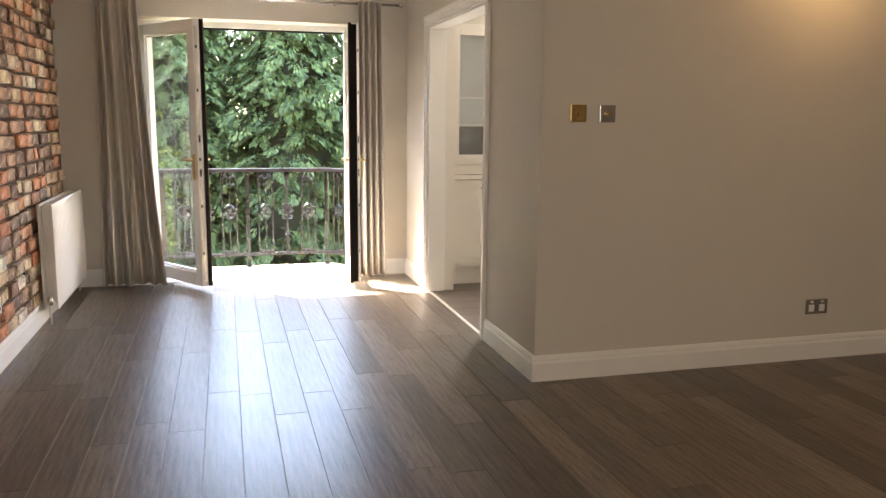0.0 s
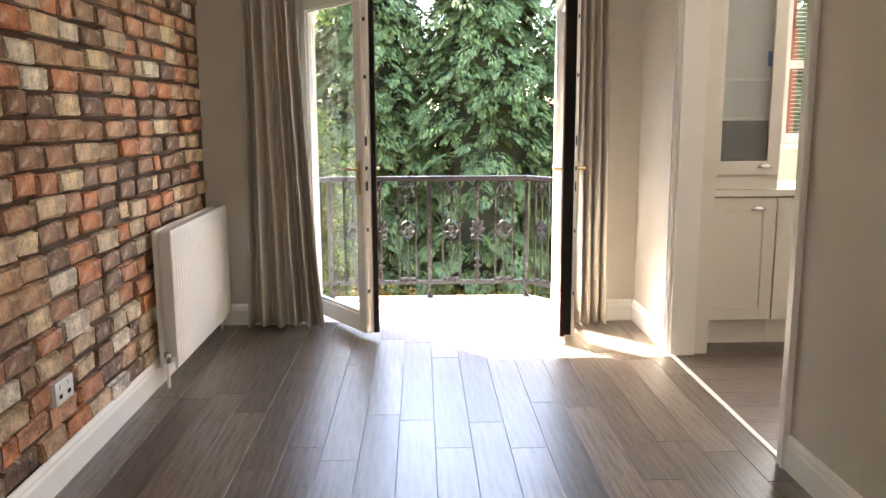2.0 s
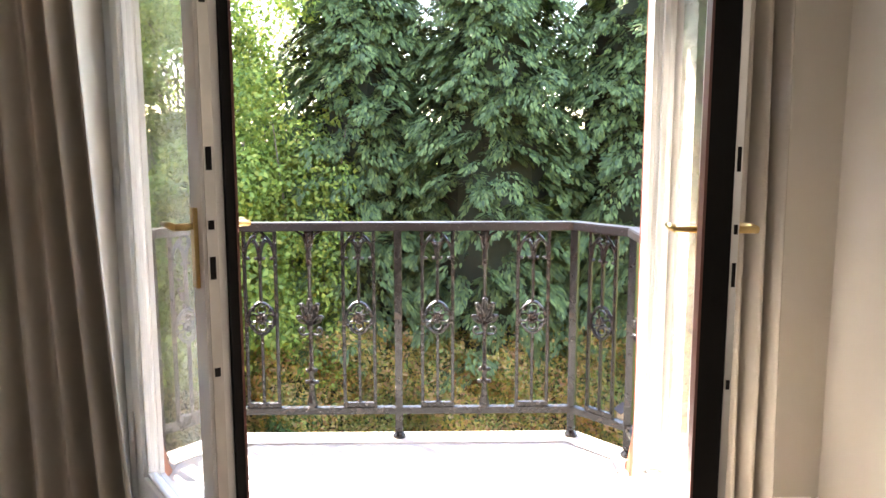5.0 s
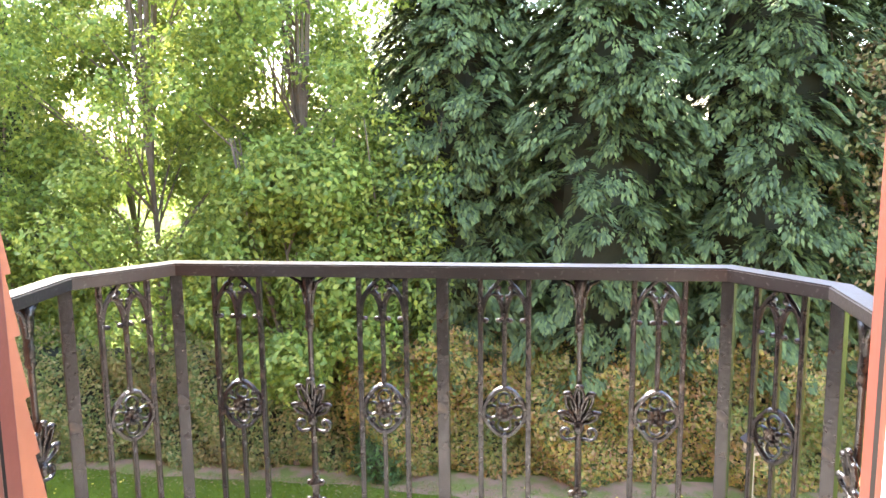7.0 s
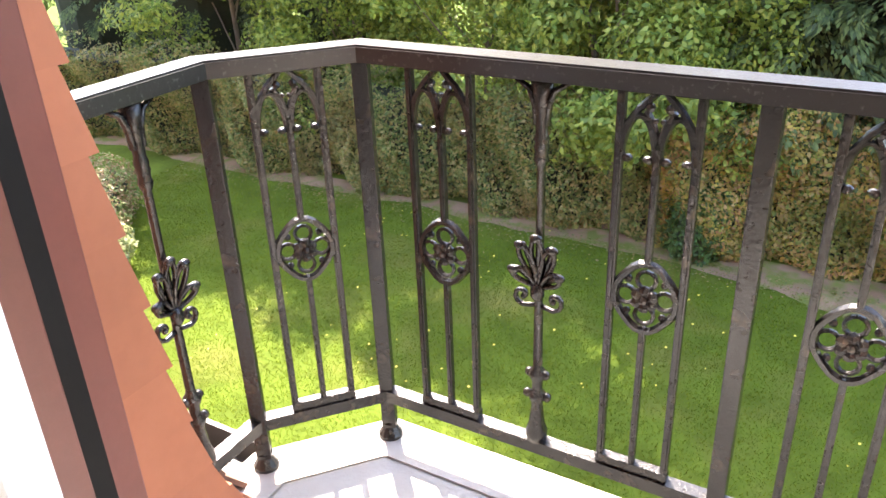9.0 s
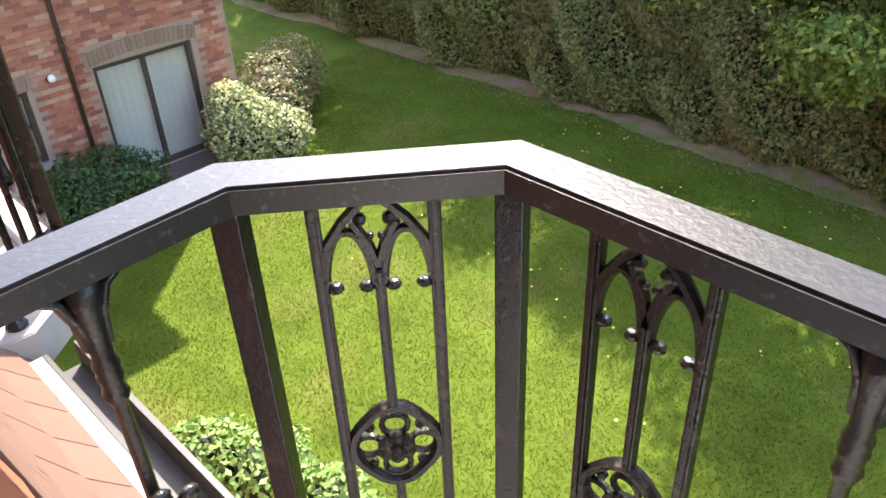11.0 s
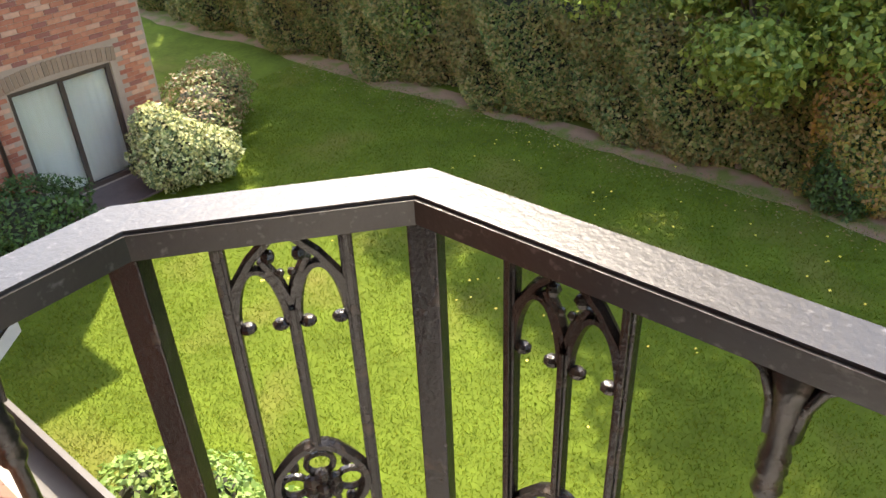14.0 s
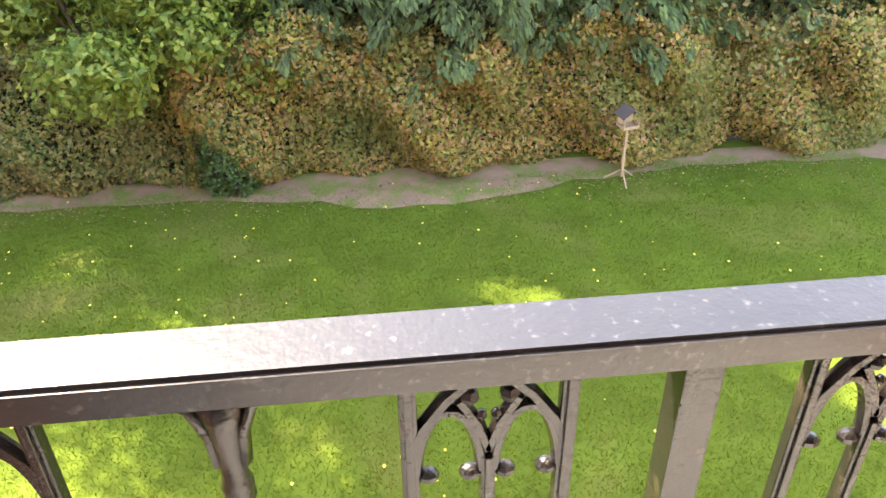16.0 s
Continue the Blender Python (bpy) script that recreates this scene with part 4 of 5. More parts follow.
def quads_mesh(name, verts, material):
    me = bpy.data.meshes.new(name)
    n = len(verts) // 4
    me.vertices.add(n * 4)
    me.vertices.foreach_set("co", np.asarray(verts, dtype=np.float32).ravel())
    me.loops.add(n * 4)
    me.loops.foreach_set("vertex_index", np.arange(n * 4, dtype=np.int32))
    me.polygons.add(n)
    me.polygons.foreach_set("loop_start", np.arange(0, n * 4, 4, dtype=np.int32))
    me.materials.append(material)
    me.update(calc_edges=True)
    me.validate()
    return me


def leaf_cloud(name, blobs, count, size, material, seed, shell=0.55):
    """Leaves spread through ellipsoids, denser towards their skins."""
    rng = np.random.default_rng(seed)
    vol = np.array([r[0] * r[1] + r[1] * r[2] + r[0] * r[2] for _, r in blobs])
    pick = rng.choice(len(blobs), count, p=vol / vol.sum())
    c = np.array([b[0] for b in blobs])[pick]
    r = np.array([b[1] for b in blobs])[pick]
    d = rng.normal(size=(count, 3))
    d /= np.linalg.norm(d, axis=1, keepdims=True)
    rad = shell + (1 - shell) * rng.uniform(0, 1, (count, 1)) ** 0.5
    lump = 1 + 0.16 * np.sin(d[:, :1] * 7 + seed) * np.cos(d[:, 2:] * 6 + d[:, 1:2] * 5)
    pos = c + d * r * rad * lump
    nrm = d + 0.7 * rng.normal(size=(count, 3)) + np.array([0, 0, 0.5])
    return quads_mesh(name, leaf_quads(pos, nrm, size, rng), material)


# lawn: one sheet to the horizon, with blades where it is seen near by, a worn strip along the hedge
ground = tagged(new("ground", finish("ground", boxes((-400, 400, -400, 400, GROUND - 0.5, GROUND)), M_GRASS)), "mown green lawn", "lawn", kind="structure")
HEDGE = 11.95


def grass_blades():
    rng = np.random.default_rng(8)
    n = 420000
    x = rng.uniform(-14.0, 8.0, n)
    y = 1.0 + (HEDGE - 1.0) * rng.uniform(0, 1, n) ** 1.15
    edge = HEDGE - 0.2 - 0.10 * np.sin(x * 0.9) - 0.55 * np.exp(-((x - 0.3) / 2.4) ** 2)
    keep = (y < edge + rng.normal(size=n) * 0.34)
    x, y = x[keep], y[keep]
    n = len(x)
    tuft = 0.5 + 0.5 * np.sin(x * 7.1 + 2.1 * np.sin(y * 3.3)) * np.sin(y * 6.3 + 1.7 * np.sin(x * 2.9))
    h = rng.uniform(0.012, 0.028, n) * (0.8 + 0.4 * tuft)
    a = rng.uniform(0, math.tau, n)
    w = 0.0048
    lean = rng.normal(size=(n, 2)) * 0.015
    base = np.stack([x, y, np.full(n, GROUND)], 1)
    side = np.stack([np.cos(a) * w, np.sin(a) * w, np.zeros(n)], 1)
    tip = base + np.stack([lean[:, 0], lean[:, 1], h], 1)
    return quads_mesh("grass", np.stack([base - side, base + side, tip + side * 0.4, tip - side * 0.4], 1).reshape(-1, 3), M_BLADE)


tagged(new("grass", grass_blades()), "short green grass blades with a few dry patches", "grass", kind="stuff")
rng = np.random.default_rng(21)
dn = 170
daisies = np.stack([rng.uniform(-8, 6, dn), rng.uniform(5.5, 11.8, dn), np.full(dn, GROUND + 0.055)], 1)
tagged(new("buttercups", quads_mesh("buttercups", leaf_quads(daisies, np.tile([0.0, -0.3, 1.0], (dn, 1)), 0.034, rng, 1.0, 0.0), mat("yellow_petals", (0.75, 0.6, 0.08), 0.6))), "tiny yellow flowers scattered in the lawn", "flowers", kind="stuff")
rng = np.random.default_rng(22)
ln = 2600
litter = np.stack([rng.uniform(-14, 8, ln), HEDGE - 0.05 - np.abs(rng.normal(size=ln)) * 0.4, np.full(ln, GROUND + 0.028)], 1)
tagged(new("leaf_litter", quads_mesh("leaf_litter", leaf_quads(litter, np.array([0, 0, 1.0]) + 0.3 * rng.normal(size=(ln, 3)), 0.05, rng), M_BROWNLEAF)), "dry fallen leaves along the hedge foot", "leaves", kind="stuff")

bm = bmesh.new()
rnd = random.Random(4)
top = [(x * 0.5 - 16, HEDGE - 0.22 - 0.10 * math.sin(x * 0.45 - 14.4) - 0.6 * math.exp(-((x * 0.5 - 16.3) / 2.5) ** 2) + rnd.uniform(-0.1, 0.1)) for x in range(-16, 53)]
ring = [(x, y, GROUND + 0.006) for x, y in top] + [(10, HEDGE + 0.4, GROUND + 0.006), (-24, HEDGE + 0.4, GROUND + 0.006)]
bm.faces.new([bm.verts.new(p) for p in ring])
solid("soil_strip", bm, M_SOIL, "worn strip of bare earth along the hedge", "soil", kind="structure")


def hedge(x0, x1, height, material, label, seed, count, depth=0.9):
    h = thing("hedge", label, "hedge", pose(0, 0, GROUND), "boundary hedges")
    rng = np.random.default_rng(seed)
    # a near-black block paints the shade between the hedge leaves
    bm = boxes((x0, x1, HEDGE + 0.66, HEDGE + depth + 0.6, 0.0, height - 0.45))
    part("twig_core", bm, M_INNERSHADE, h)
    xs = rng.uniform(x0, x1, count)
    v = rng.uniform(0, 1, count)
    skin = rng.uniform(0, 1, count) ** 2 * 0.35
    bulge = 0.22 * np.sin(xs * 1.9 + seed) + 0.16 * np.sin(xs * 4.3 + v * 5) + 0.14 * np.sin(v * 9 + xs * 2.3)
    z = v * height * (1 + 0.06 * np.sin(xs * 1.3 + seed) + 0.04 * np.sin(xs * 3.9))
    y = HEDGE + 0.10 + bulge + skin + 0.25 * np.clip(v - 0.8, 0, 1) * 5 * rng.uniform(0, 1, count) + 0.15 * np.clip(0.12 - v, 0, 1) * 8
    over = v > 0.95
    y[over] = HEDGE + rng.uniform(0.1, depth + 0.4, over.sum())
    nrm = np.stack([np.zeros(count), -np.ones(count), 0.7 * np.ones(count)], 1) + 0.9 * rng.normal(size=(count, 3))
    part("leaves", quads_mesh("hedge_leaves", leaf_quads(np.stack([xs, y, z], 1), nrm, 0.085, rng, 0.6), material), None, h)
    return h


hedge(-24.0, -2.9, 2.3, M_HEDGEDARK, "tall dark green and brown clipped hedge", 2, 76000)
hedge(-3.05, 11.5, 2.45, M_HEDGE, "yellowing beech hedge with brown leaves", 3, 62000)


def conifer(x, y, height, radius, seed, count):
    tr = thing("conifer_tree", "tall dense dark green cypress with drooping sprays", "tree", pose(x, y, GROUND), "cypress row")
    bm = bmesh.new()
    lathe(bm, (0, 0, 0), [(0.24, 0), (0.20, height * 0.3), (0.12, height * 0.65), (0.02, height * 0.98)], 10)
    part("trunk", bm, M_BARK, tr)
    rng = np.random.default_rng(seed)
    # each branch end carries a flat drooping fan of scale-leaved sprigs; the fans lap over one another
    v = rng.uniform(0.16, 1, count)
    a = rng.uniform(0, math.tau, count)
    r = radius * (1 - v ** 2.6 * 0.85) * rng.uniform(0.55, 1.0, count) ** 0.8 * (1 + 0.10 * np.sin(a * 5 + v * 23) + 0.08 * np.sin(a * 9 - v * 41)) - 0.30
    base = np.stack([r * np.cos(a), r * np.sin(a), v * height], 1)
    heading = a + rng.normal(size=count) * 0.45
    out = np.stack([np.cos(heading), np.sin(heading), np.zeros(count)], 1)
    side = np.stack([-np.sin(heading), np.cos(heading), rng.normal(size=count) * 0.35], 1)
    reach = rng.uniform(0.4, 0.8, (count, 1, 1))
    lift = rng.uniform(-0.25, 0.25, (count, 1, 1))
    k = 84
    along = rng.uniform(0.05, 1, (count, k, 1)) ** 0.75
    across = rng.uniform(-1, 1, (count, k, 1)) * 0.42 * np.sin(np.pi * np.clip(along * 0.88 + 0.08, 0, 1))
    up = np.array([0, 0, 1.0])
    pos = base[:, None] + reach * (out[:, None] * along + side[:, None] * across + up * (lift * along - 0.62 * along ** 2 - 0.5 * across ** 2))
    pos = (pos + 0.012 * rng.normal(size=pos.shape)).reshape(-1, 3)
    dirs = (out[:, None] + side[:, None] * across * 1.9 + up * (lift - 1.1 * along)).reshape(-1, 3) + 0.16 * rng.normal(size=(count * k, 3))
    dirs /= np.linalg.norm(dirs, axis=1, keepdims=True)
    face = up + 0.6 * np.repeat(out, k, 0) + 0.22 * rng.normal(size=dirs.shape)
    w = np.cross(dirs, face)
    w /= np.linalg.norm(w, axis=1, keepdims=True) + 1e-9
    s = 0.11 * rng.uniform(0.6, 1.4, (len(pos), 1))
    q = np.stack([pos - dirs * s * 0.5, pos + w * s * 0.23, pos + dirs * s * 0.8, pos - w * s * 0.23], 1).reshape(-1, 3)
    part("crown", quads_mesh("crown", q, M_CONIFER), None, tr)
    # near-black spindle, so that gaps between the sprays look deep in shade
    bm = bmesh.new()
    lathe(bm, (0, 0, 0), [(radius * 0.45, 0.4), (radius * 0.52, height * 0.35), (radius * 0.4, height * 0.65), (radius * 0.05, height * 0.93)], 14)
    part("inner_twig", bm, M_INNERSHADE, tr)
    return tr


# last three: one added, two made taller, to shade the lawn beyond the house
for i, (x, y, h, r) in enumerate(((-1.2, 14.35, 11.0, 2.2), (1.5, 14.15, 11.6, 2.4), (4.4, 14.05, 11.8, 2.3), (7.3, 14.45, 12.0, 2.4), (10.6, 15.05, 12.5, 2.4), (-13.0, 16.85, 12.5, 2.4), (-17.0, 15.85, 14.0, 2.8), (-20.5, 15.35, 14.0, 2.8))):
    conifer(x, y, h, r, 40 + i, 1500 if i < 5 else 420)


def broadleaf(x, y, height, spread, seed, count, material, label, low=0.1, size=0.11, clumps=95):
    tr = thing("broadleaf_tree", label, "tree", pose(x, y, GROUND), "garden trees")
    rnd = random.Random(seed)
    bm = bmesh.new()
    sweep(bm, [(0, 0, 0), (0.05, 0.03, height * 0.2), (-0.04, 0, height * 0.42), (0.05, 0.02, height * 0.62)], [0.075, 0.06, 0.045, 0.03], 8)
    blobs = []
    for i in range(clumps):
        z = height * (low + (1 - low) * (i + rnd.random()) / clumps)
        a = rnd.uniform(0, math.tau)
        f = 1 - abs((z / height - 0.38) / 0.7) ** 2
        r = spread * max(0.25, f) * rnd.uniform(0.35, 1.0)
        c = (r * math.cos(a), r * math.sin(a), z)
        blobs.append((c, (rnd.uniform(0.45, 1.0), rnd.uniform(0.45, 1.0), rnd.uniform(0.35, 0.8))))
        if i % 3 == 0:
            s = (0, 0, max(0.4, z - r * 0.9 - 0.4))
            sweep(bm, [s, (c[0] * 0.45, c[1] * 0.45, (s[2] + z) / 2 + 0.1), c], [0.028, 0.02, 0.008], 5)
    for i in range(7):
        a = rnd.uniform(0, math.tau)
        sweep(bm, [(0, 0, height * 0.3), (0.5 * math.cos(a), 0.5 * math.sin(a), height * 0.65), (0.9 * math.cos(a), 0.9 * math.sin(a), height * 1.05)], [0.04, 0.028, 0.01], 5)
    part("trunk", bm, M_BARK, tr)
    part("crown", leaf_cloud("crown", blobs, count, size, material, seed, 0.25), None, tr)
    return tr


broadleaf(-4.3, 14.20, 16.0, 2.7, 1, 74000, M_ASH, "light green ash tree with slender stems", 0.12, 0.115, 150)
broadleaf(-7.6, 14.50, 17.0, 3.1, 2, 80000, M_ASH, "light green ash tree with slender stems", 0.12, 0.115, 150)
broadleaf(-11.2, 14.80, 12.5, 3.0, 5, 62000, M_ASH, "light green ash tree with slender stems", 0.10)
broadleaf(-4.1, 12.45, 5.7, 1.75, 6, 27000, M_ASH, "young light green tree leaning over the hedge", 0.36, 0.125, 34)
broadleaf(-2.2, 13.20, 6.0, 1.2, 12, 15000, M_ASH, "young light green tree leaning over the hedge", 0.3, 0.11, 30)
broadleaf(-6.0, 17.70, 12.0, 3.2, 7, 42000, M_ASH, "pale green ash tree behind the hedge", 0.05, 0.13)
broadleaf(-10.0, 18.20, 11.0, 3.2, 8, 40000, M_ASH, "pale green ash tree behind the hedge", 0.05, 0.13)
broadleaf(-15.0, 14.80, 11.0, 3.0, 9, 40000, M_ASH, "pale green ash tree behind the hedge", 0.05, 0.13)
broadleaf(6.1, 13.40, 7.3, 1.5, 3, 17000, M_BROWNLEAF, "sparse shrub tree with olive and brown leaves", 0.2)
broadleaf(9.4, 13.50, 6.6, 1.6, 4, 14000, M_BROWNLEAF, "sparse shrub tree with olive and brown leaves", 0.2)


def shrub(x, y, blobs, count, size, material, label, seed):
    s = thing("shrub", label, "shrub", pose(x, y, GROUND), "garden shrubs")
    # near-black balls put the shade behind the shrub's leaves
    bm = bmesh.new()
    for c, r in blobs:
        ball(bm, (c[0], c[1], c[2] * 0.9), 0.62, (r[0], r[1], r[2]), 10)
    part("twig_core", bm, M_INNERSHADE, s)
    part("leaves", leaf_cloud("shrub_leaves", blobs, count, size, material, seed, 0.7), None, s)


shrub(-2.4, 11.95, [((0, 0, 0.55), (0.5, 0.4, 0.75)), ((0.15, 0.05, 0.9), (0.35, 0.3, 0.4))], 5000, 0.07, M_SHRUB, "small dark green shrub at the foot of the hedge", 11)
shrub(-11.3, 6.6, [((0, 0, 0.6), (0.66, 0.66, 0.62)), ((0.0, -0.15, 0.98), (0.42, 0.42, 0.5)), ((0.3, 0.55, 0.45), (0.5, 0.5, 0.45))], 9000, 0.075, M_VARIEG, "rounded cream variegated shrub beside the patio door", 12)
shrub(-12.6, 8.15, [((0, 0, 0.55), (0.9, 0.8, 0.65)), ((0.7, -0.5, 0.5), (0.6, 0.6, 0.5)), ((-0.5, 0.7, 0.6), (0.7, 0.7, 0.6))], 7000, 0.075, M_PINK, "mixed green and rust coloured shrub by the house corner", 13)
shrub(-11.15, 4.1, [((0, 0, 0.55), (0.85, 0.95, 0.62)), ((-0.2, -0.8, 0.4), (0.7, 0.7, 0.5))], 8000, 0.075, M_SHRUB, "low rounded dark green shrub under the patio door", 14)
shrub(-5.1, 2.75, [((0, 0, 0.3), (0.7, 0.5, 0.45)), ((0.8, 0.2, 0.3), (0.6, 0.4, 0.4)), ((-0.6, -0.3, 0.3), (0.5, 0.5, 0.4))], 4200, 0.09, mat_leaf("pale_border_leaves", [(0.16, 0.27, 0.06), (0.23, 0.34, 0.09), (0.13, 0.23, 0.05)]), "pale green border plants below the balcony", 15)

# bird table on three splayed feet
bt = thing("bird_table", "small weathered wooden bird table with a dark roof", "bird table", pose(3.75, 11.45, GROUND, 0, 0, 12) @ Matrix.Diagonal((0.8, 0.8, 0.85, 1)))
bm = bmesh.new()
box(bm, -0.022, 0.022, -0.022, 0.022, 0.1, 1.12, 0.004)
part("pole", bm, M_WOOD, bt)
for a in (20, 140, 260):
    bm = bmesh.new()
    sweep(bm, [(0.0, 0, 0.26), (0.34 * math.cos(radians(a)), 0.34 * math.sin(radians(a)), 0.015)], 0.018, 4)
    part("foot", bm, M_WOOD, bt)
part("tray", boxes((-0.17, 0.17, -0.15, 0.15, 1.12, 1.145), (-0.17, 0.17, -0.15, -0.135, 1.145, 1.175), (-0.17, 0.17, 0.135, 0.15, 1.145, 1.175), (-0.17, -0.155, -0.135, 0.135, 1.145, 1.175), (0.155, 0.17, -0.135, 0.135, 1.145, 1.175)), M_WOOD, bt)
for sx in (-0.15, 0.15):
    for sy in (-0.13, 0.13):
        part("upright", boxes((sx - 0.012, sx + 0.012, sy - 0.012, sy + 0.012, 1.145, 1.36)), M_WOOD, bt)
part("back_board", boxes((-0.15, 0.15, 0.118, 0.13, 1.145, 1.36)), M_WOOD, bt)
bm = bmesh.new()
for s in (-1, 1):
    vs = [bm.verts.new(p) for p in ((s * 0.215, -0.19, 1.34), (s * 0.215, 0.19, 1.34), (0, 0.19, 1.48), (0, -0.19, 1.48), (s * 0.215, -0.19, 1.355), (s * 0.215, 0.19, 1.355), (0, 0.19, 1.497), (0, -0.19, 1.497))]
    for f in ((0, 1, 2, 3), (4, 5, 6, 7), (0, 1, 5, 4), (1, 2, 6, 5), (2, 3, 7, 6), (3, 0, 4, 7)):
        bm.faces.new([vs[i] for i in f])
part("roof", bm, M_DARKWOOD, bt, "dark felted roof")

# ---- the brick house across the lawn ----
HX, HY1 = -12.2, 7.15                                   # its face looks along +x and ends at HY1
house = thing("house", "red brick house with brown window frames and a patio door", "house", kind="")
DOORW, WINW = (4.78, 6.45, GROUND + 0.04, GROUND + 1.98), (3.21, 3.78, GROUND + 0.81, GROUND + 1.93)
HTOP = GROUND + 7.3


def pierced(y0, y1, z0, z1, holes):
    """Wall rectangles round holes, hole columns in order along y."""
    rows, y = [], y0
    for a, b, c, d in holes:
        rows += [(y, a, z0, z1), (a, b, z0, c), (a, b, d, z1)]
        y = b
    return rows + [(y, y1, z0, z1)]


part("wall", boxes(*[(HX - 0.3, HX, a, b, c, d) for a, b, c, d in pierced(-4.0, HY1, GROUND - 0.1, HTOP, [WINW, DOORW])], (HX - 8, HX - 0.3, HY1 - 0.3, HY1, GROUND - 0.1, HTOP)), M_MORTARFAR, house)
bm = bmesh.new()
vs = [bm.verts.new(p) for p in ((HX + 0.45, -4.2, HTOP), (HX + 0.45, HY1 + 0.5, HTOP), (HX - 4.2, HY1 + 0.5, HTOP + 2.6), (HX - 4.2, -4.2, HTOP + 2.6), (HX + 0.45, -4.2, HTOP - 0.12), (HX + 0.45, HY1 + 0.5, HTOP - 0.12), (HX - 8.6, HY1 + 0.5, HTOP - 0.12), (HX - 8.6, -4.2, HTOP - 0.12))]
for f in ((0, 1, 2, 3), (4, 5, 1, 0), (3, 2, 6, 7), (1, 5, 6, 2), (4, 0, 3, 7), (5, 4, 7, 6)):
    bm.faces.new([vs[i] for i in f])
part("roof", bm, M_TILE, house)


def house_window(nm, hole, panes_across, rows, label):
    y0, y1, z0, z1 = hole
    w = part(nm, boxes((HX - 0.13, HX - 0.05, y0, y0 + 0.07, z0, z1), (HX - 0.13, HX - 0.05, y1 - 0.07, y1, z0, z1), (HX - 0.13, HX - 0.05, y0 + 0.07, y1 - 0.07, z0, z0 + 0.08), (HX - 0.13, HX - 0.05, y0 + 0.07, y1 - 0.07, z1 - 0.08, z1),
             *[(HX - 0.12, HX - 0.045, y0 + (y1 - y0) * k / panes_across - 0.035, y0 + (y1 - y0) * k / panes_across + 0.035, z0 + 0.08, z1 - 0.08) for k in range(1, panes_across)],
             *[(HX - 0.12, HX - 0.045, y0 + 0.07, y1 - 0.07, z0 + (z1 - z0) * k / rows - 0.03, z0 + (z1 - z0) * k / rows + 0.03) for k in range(1, rows)], bevel=0.006), M_FRAMEDARK, house, label)
    g = part("pane", boxes((HX - 0.094, HX - 0.088, y0 + 0.05, y1 - 0.05, z0 + 0.05, z1 - 0.05)), M_GLASS, w)
    g.visible_shadow = False
    bm = bmesh.new()
    n = 60
    cols = [[bm.verts.new((HX - 0.2 + 0.007 * math.sin(i * 1.3), y0 + 0.02 + (y1 - y0 - 0.04) * i / n, z)) for z in (z0 + 0.03, z1 - 0.03)] for i in range(n + 1)]
    for a, b in zip(cols, cols[1:]):
        bm.faces.new((a[0], b[0], b[1], a[1]))
    part("drape", bm, M_BLIND, w, "pale closed drape behind the glass", smooth=True)
    # near-black board in place of the unlit room
    part("room_back", boxes((HX - 0.302, HX - 0.26, y0 - 0.1, y1 + 0.1, z0 - 0.1, z1 + 0.1)), M_INNERSHADE, w)
    return w


house_window("patio_door", DOORW, 2, 1, "brown framed sliding patio door")
house_window("window", WINW, 1, 2, "small brown framed sash window")
part("window_sill", boxes((HX - 0.05, HX + 0.06, WINW[0] - 0.08, WINW[1] + 0.08, WINW[2] - 0.11, WINW[2]), bevel=0.006), M_SLAB, house)
part("door_step", boxes((HX, HX + 0.9, DOORW[0] - 0.1, DOORW[1] + 0.25, GROUND, GROUND + 0.04), bevel=0.006), mat("brown_paving", (0.10, 0.07, 0.06), 0.9, var=0.3, bump=0.4), house)


def head_bricks(hole, rise):
    """A soldier course with a slight arch over an opening, one brick a part."""
    y0, y1, _, z1 = hole
    n = round((y1 - y0 + 0.2) / 0.078)
    for i in range(n):
        f = (i + 0.5) / n
        y = y0 - 0.1 + (y1 - y0 + 0.2) * f
        z = z1 + rise * (4 * f * (1 - f)) - 0.002
        part("head_brick", HEADBRICK, None, house, at=pose(HX, y, z, (f - 0.5) * -14 * (rise > 0)))


HEADBRICK = finish("head_brick", boxes((-0.02, 0.014, -0.034, 0.034, 0.0, 0.225), bevel=0.004), mat("buff_arch_brick", (0.27, 0.185, 0.125), 0.9, var=0.25, scale=10, obj=0.3, bump=0.4))
head_bricks(DOORW, 0.09)
head_bricks(WINW, 0.0)
bm = bmesh.new()
cyl(bm, (HX + 0.06, 4.43, GROUND), (HX + 0.06, 4.43, HTOP), 0.036)
for z in (0.6, 2.4, 4.2):
    cyl(bm, (HX + 0.06, 4.43, GROUND + z), (HX + 0.06, 4.43, GROUND + z + 0.07), 0.047)
part("downpipe", bm, M_FRAMEDARK, house, "dark brown downpipe", smooth=True)
bm = bmesh.new()
cyl(bm, (HX, 4.13, GROUND + 2.0), (HX + 0.13, 4.13, GROUND + 2.06), 0.05)
lamp = part("security_lamp", bm, M_LAMP, house, "black round wall lamp")
bm = bmesh.new()
ball(bm, (HX + 0.14, 4.13, GROUND + 2.05), 0.062, (1, 1, 1), 10)
part("lens", bm, M_WHITE, lamp, smooth=True)


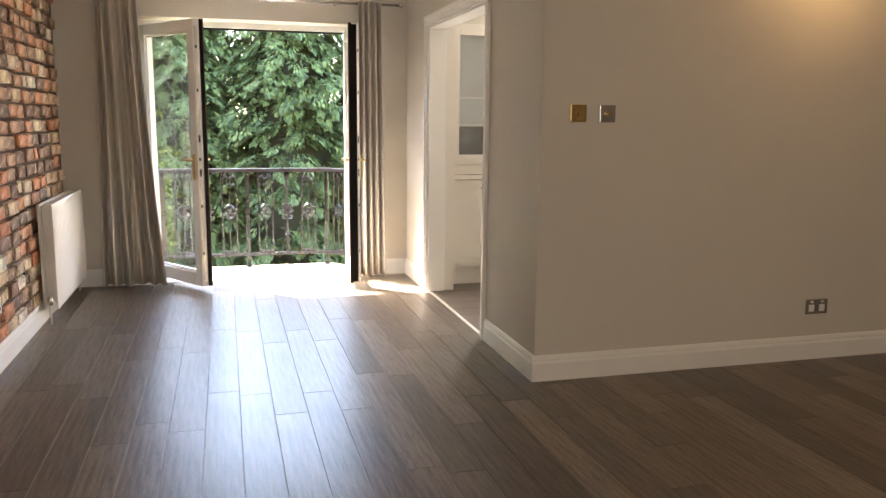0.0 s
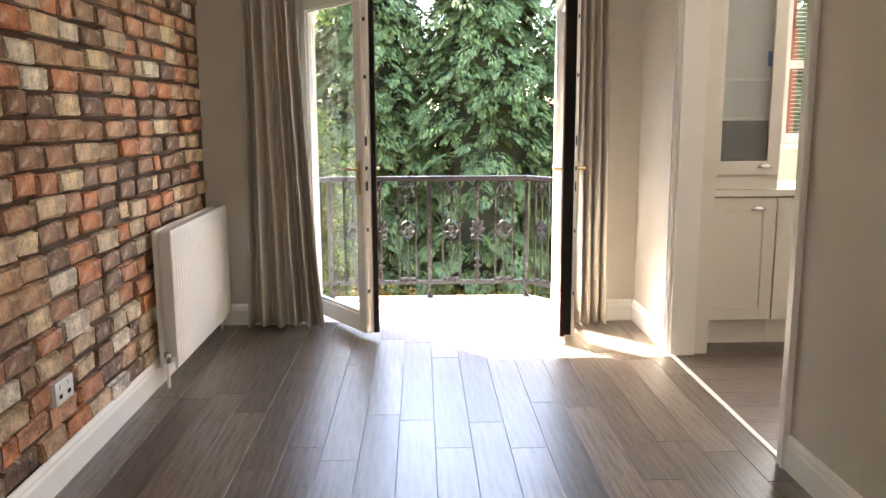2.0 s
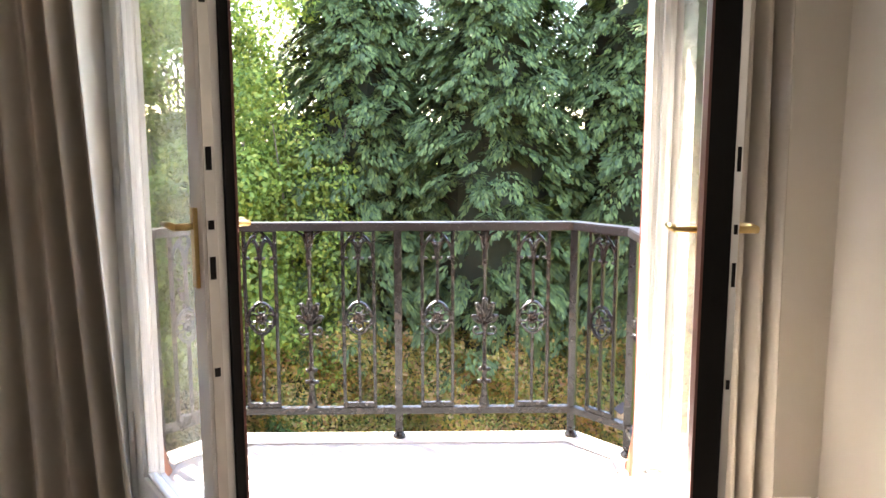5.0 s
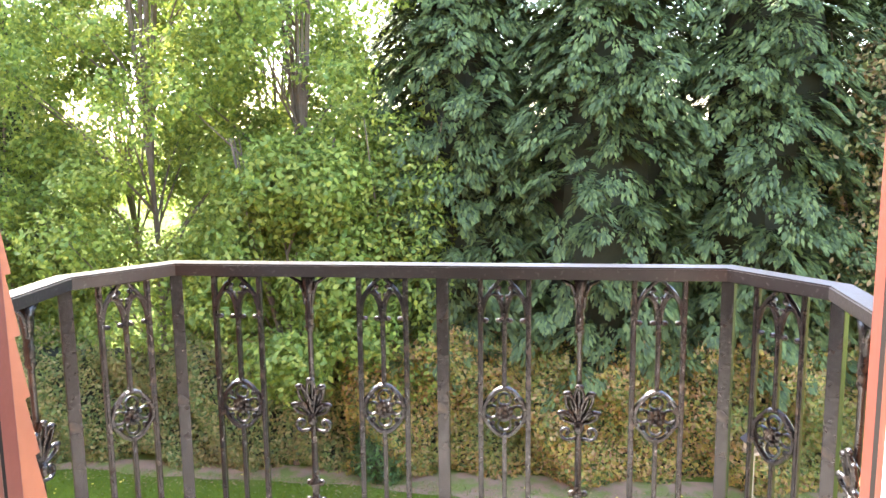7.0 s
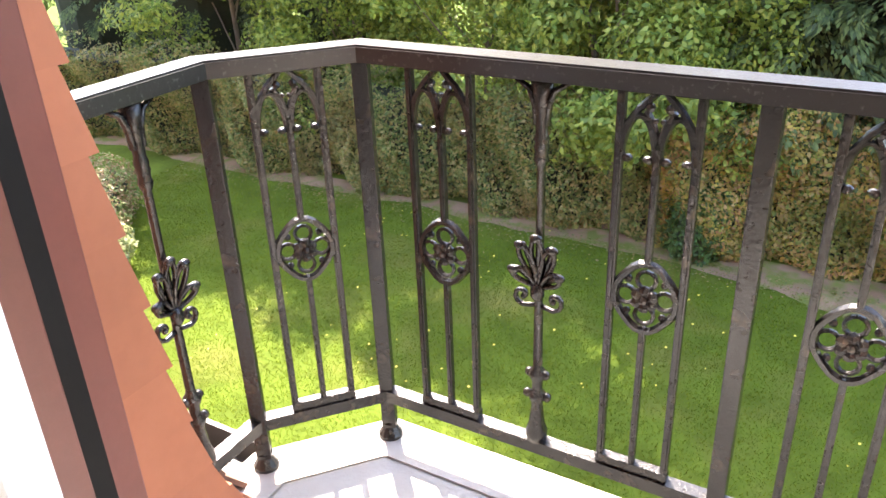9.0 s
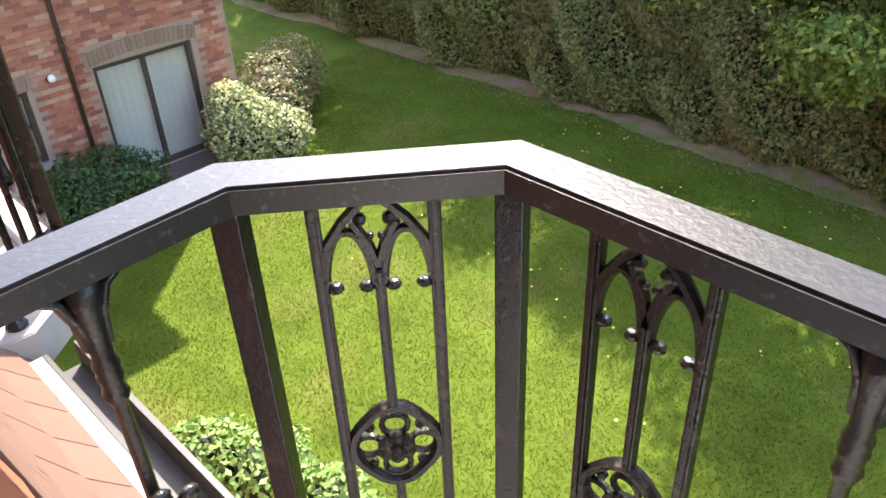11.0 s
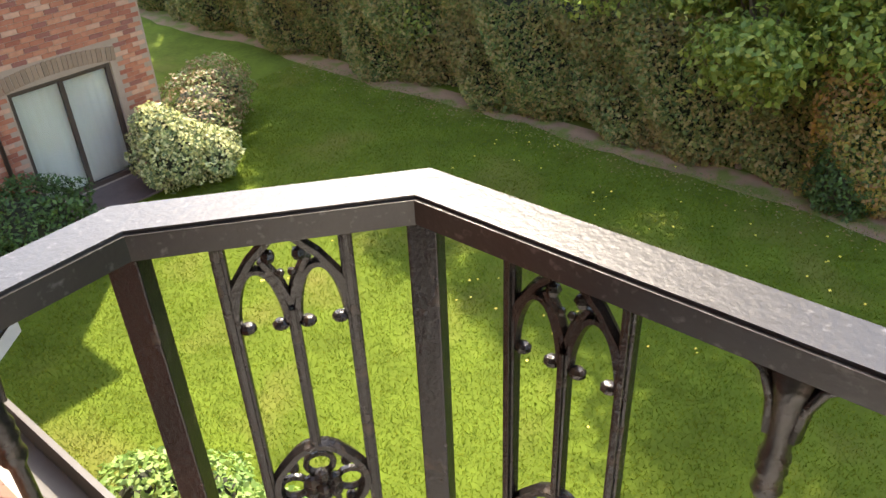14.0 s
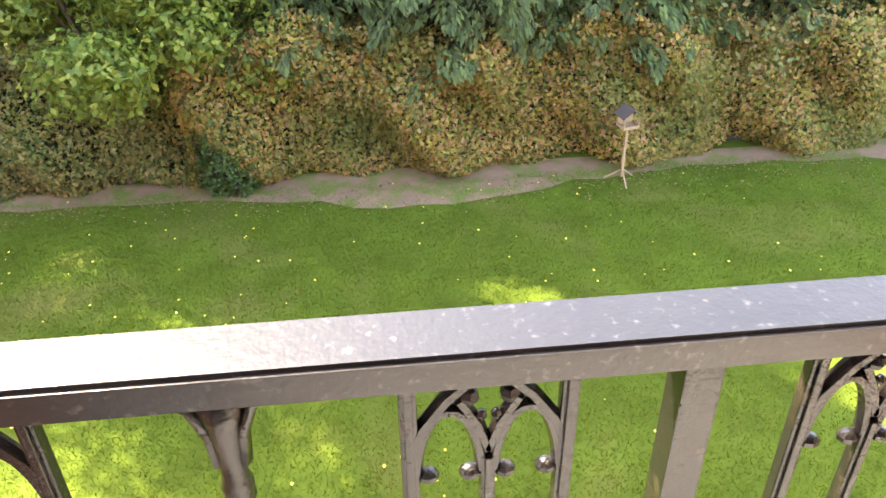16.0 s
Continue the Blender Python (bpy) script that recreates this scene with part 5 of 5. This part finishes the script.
def brick_courses():
    bm_v, bm_f = [], []
    rnd = random.Random(9)
    c = 0
    z = GROUND
    while z < HTOP - 0.08:
        y = -3.0 + (0.1125 if c % 2 else 0.0)
        while y < HY1 - 0.2:
            b = (y, y + 0.215, z, z + 0.065)
            clash = any(b[1] > h[0] - 0.0 and b[0] < h[1] and b[3] > h[2] and b[2] < h[3] + (0.24 if h is WINW else 0.30) for h in (DOORW, WINW))
            if not clash:
                d = HX + 0.008 + rnd.uniform(-0.002, 0.003)
                i = len(bm_v)
                bm_v += [(d, b[0], b[2]), (d, b[1], b[2]), (d, b[1], b[3]), (d, b[0], b[3]), (HX - 0.01, b[0] - 0.003, b[2] - 0.003), (HX - 0.01, b[1] + 0.003, b[2] - 0.003), (HX - 0.01, b[1] + 0.003, b[3] + 0.003), (HX - 0.01, b[0] - 0.003, b[3] + 0.003)]
                bm_f += [(i, i + 1, i + 2, i + 3), (i, i + 4, i + 5, i + 1), (i + 1, i + 5, i + 6, i + 2), (i + 2, i + 6, i + 7, i + 3), (i + 3, i + 7, i + 4, i)]
            y += 0.225
        z += 0.075
        c += 1
    me = bpy.data.meshes.new("brickwork")
    me.from_pydata(bm_v, [], bm_f)
    me.materials.append(M_BRICKFAR)
    return me


tagged(part("brickwork", brick_courses(), None, house), kind="stuff")

flower_pot(CX + NEXT + 0.42, RY - 0.30, 0.19, 0.30, M_MARIGOLD, "large terracotta pot of orange marigolds")
flower_pot(CX + NEXT + 0.02, RY - 0.26, 0.16, 0.27, M_CREAM, "terracotta pot of cream flowers")

# ---- pieces: bricks, planks and roof tiles ----


def rough_brick(seed, length, h):
    rnd = random.Random(seed)
    bm = bmesh.new()
    box(bm, -0.035, 0.0, 0, length, 0, h, 0.010)
    for v in bm.verts:
        v.co.x += rnd.uniform(-0.006, 0.005) if v.co.x > -0.014 else 0
        v.co.y += rnd.uniform(-0.006, 0.006)
        v.co.z += rnd.uniform(-0.005, 0.005)
    return finish("brick", bm, M_BRICK)


COURSE = 0.0935
SHAPES = [(w, [rough_brick(w * 100 + k + 7, w, COURSE - 0.014 - 0.003 * k) for k in range(4)]) for w in (0.224, 0.206, 0.186, 0.105, 0.148)]
rnd = random.Random(17)
rest = bmesh.new()
row = 0
z = 0.13
while z < CEIL - 0.02:
    y = -0.018 - rnd.uniform(0.0, 0.05) - (0.11 if row % 2 else 0)
    while y > -6.5:
        w, ms = SHAPES[rnd.choice((0, 0, 0, 1, 1, 1, 2, 2, 3, 4))]
        y -= w + rnd.uniform(0.007, 0.017)
        at = Matrix.Translation((WL + rnd.uniform(-0.017, 0.007), y, z + rnd.uniform(-0.006, 0.006))) @ pose(0, 0, 0, rnd.uniform(-1.2, 1.2), rnd.uniform(-2, 2), rnd.uniform(-1.6, 1.6))
        if -2.9 < y and 0.45 < z < 2.0:
            part("brick", rnd.choice(ms), None, wall_left, at=at)
        else:
            rest_me = rnd.choice(ms)
            base = len(rest.verts)
            rest.from_mesh(rest_me)
            rest.verts.ensure_lookup_table()
            bmesh.ops.transform(rest, matrix=at, verts=rest.verts[base:])
    z += COURSE
    row += 1
rest_ob = part("brick_rest", finish("brick_rest", rest, mat_pieces("old_brick_rest", OLD_BRICK, "island", bump=1.0, bscale=38, second=True)), None, wall_left)
rest_ob["kind"] = "stuff"


def plank_mesh(name, length, width, material, along_y=True):
    bm = boxes((0, width - 0.0022, 0, length - 0.0022, -0.008, 0.0) if along_y else (0, length - 0.0022, 0, width - 0.0022, -0.004, 0.0), bevel=0.0009)
    return finish(name, bm, material)


PW = 0.153
FULL = plank_mesh("plank", 1.22, PW, M_PLANK)
rnd = random.Random(23)
x = WL + 0.01
while x < WR - 0.02 or (x < 4.9):
    wide_area = x < WR - 0.005
    y = -10.0 - rnd.uniform(0, 1.2)
    stop = 0.0 if wide_area else -3.06
    while y < stop:
        ln = min(1.22, stop - y)
        if y > -10.6 and ln > 0.02:
            me = FULL if ln == 1.22 else plank_mesh("plank", ln, PW, M_PLANK)
            part("plank", me, None, floor, at=Matrix.Translation((x, y, 0)))
        y += 1.22
    x += PW
KFULL = plank_mesh("kitchen_plank", 1.22, 0.19, M_PLANK_K, False)
for j in range(13):
    x = WR + 0.03 - rnd.uniform(0, 0.0)
    y = -2.92 + j * 0.19
    for k in range(2):
        part("plank", KFULL, None, kfloor, at=Matrix.Translation((x + k * 1.22, y, 0.001)))

TILE = tile_mesh()
for sl, x0, x1 in SLOPES:
    n = 17
    for r in range(n):
        y, z = slope_at(r / n)
        y2, z2 = slope_at(min(0.999, (r + 1) / n))
        tilt = math.degrees(math.atan2(y2 - y, z - z2))
        x = x0 + 0.0825 + (0.08 if r % 2 else 0.0)
        while x < x1 - 0.07:
            part("roof_tile", TILE, None, sl, at=pose(x, y + 0.004, z, tilt + 4))
            x += 0.1665
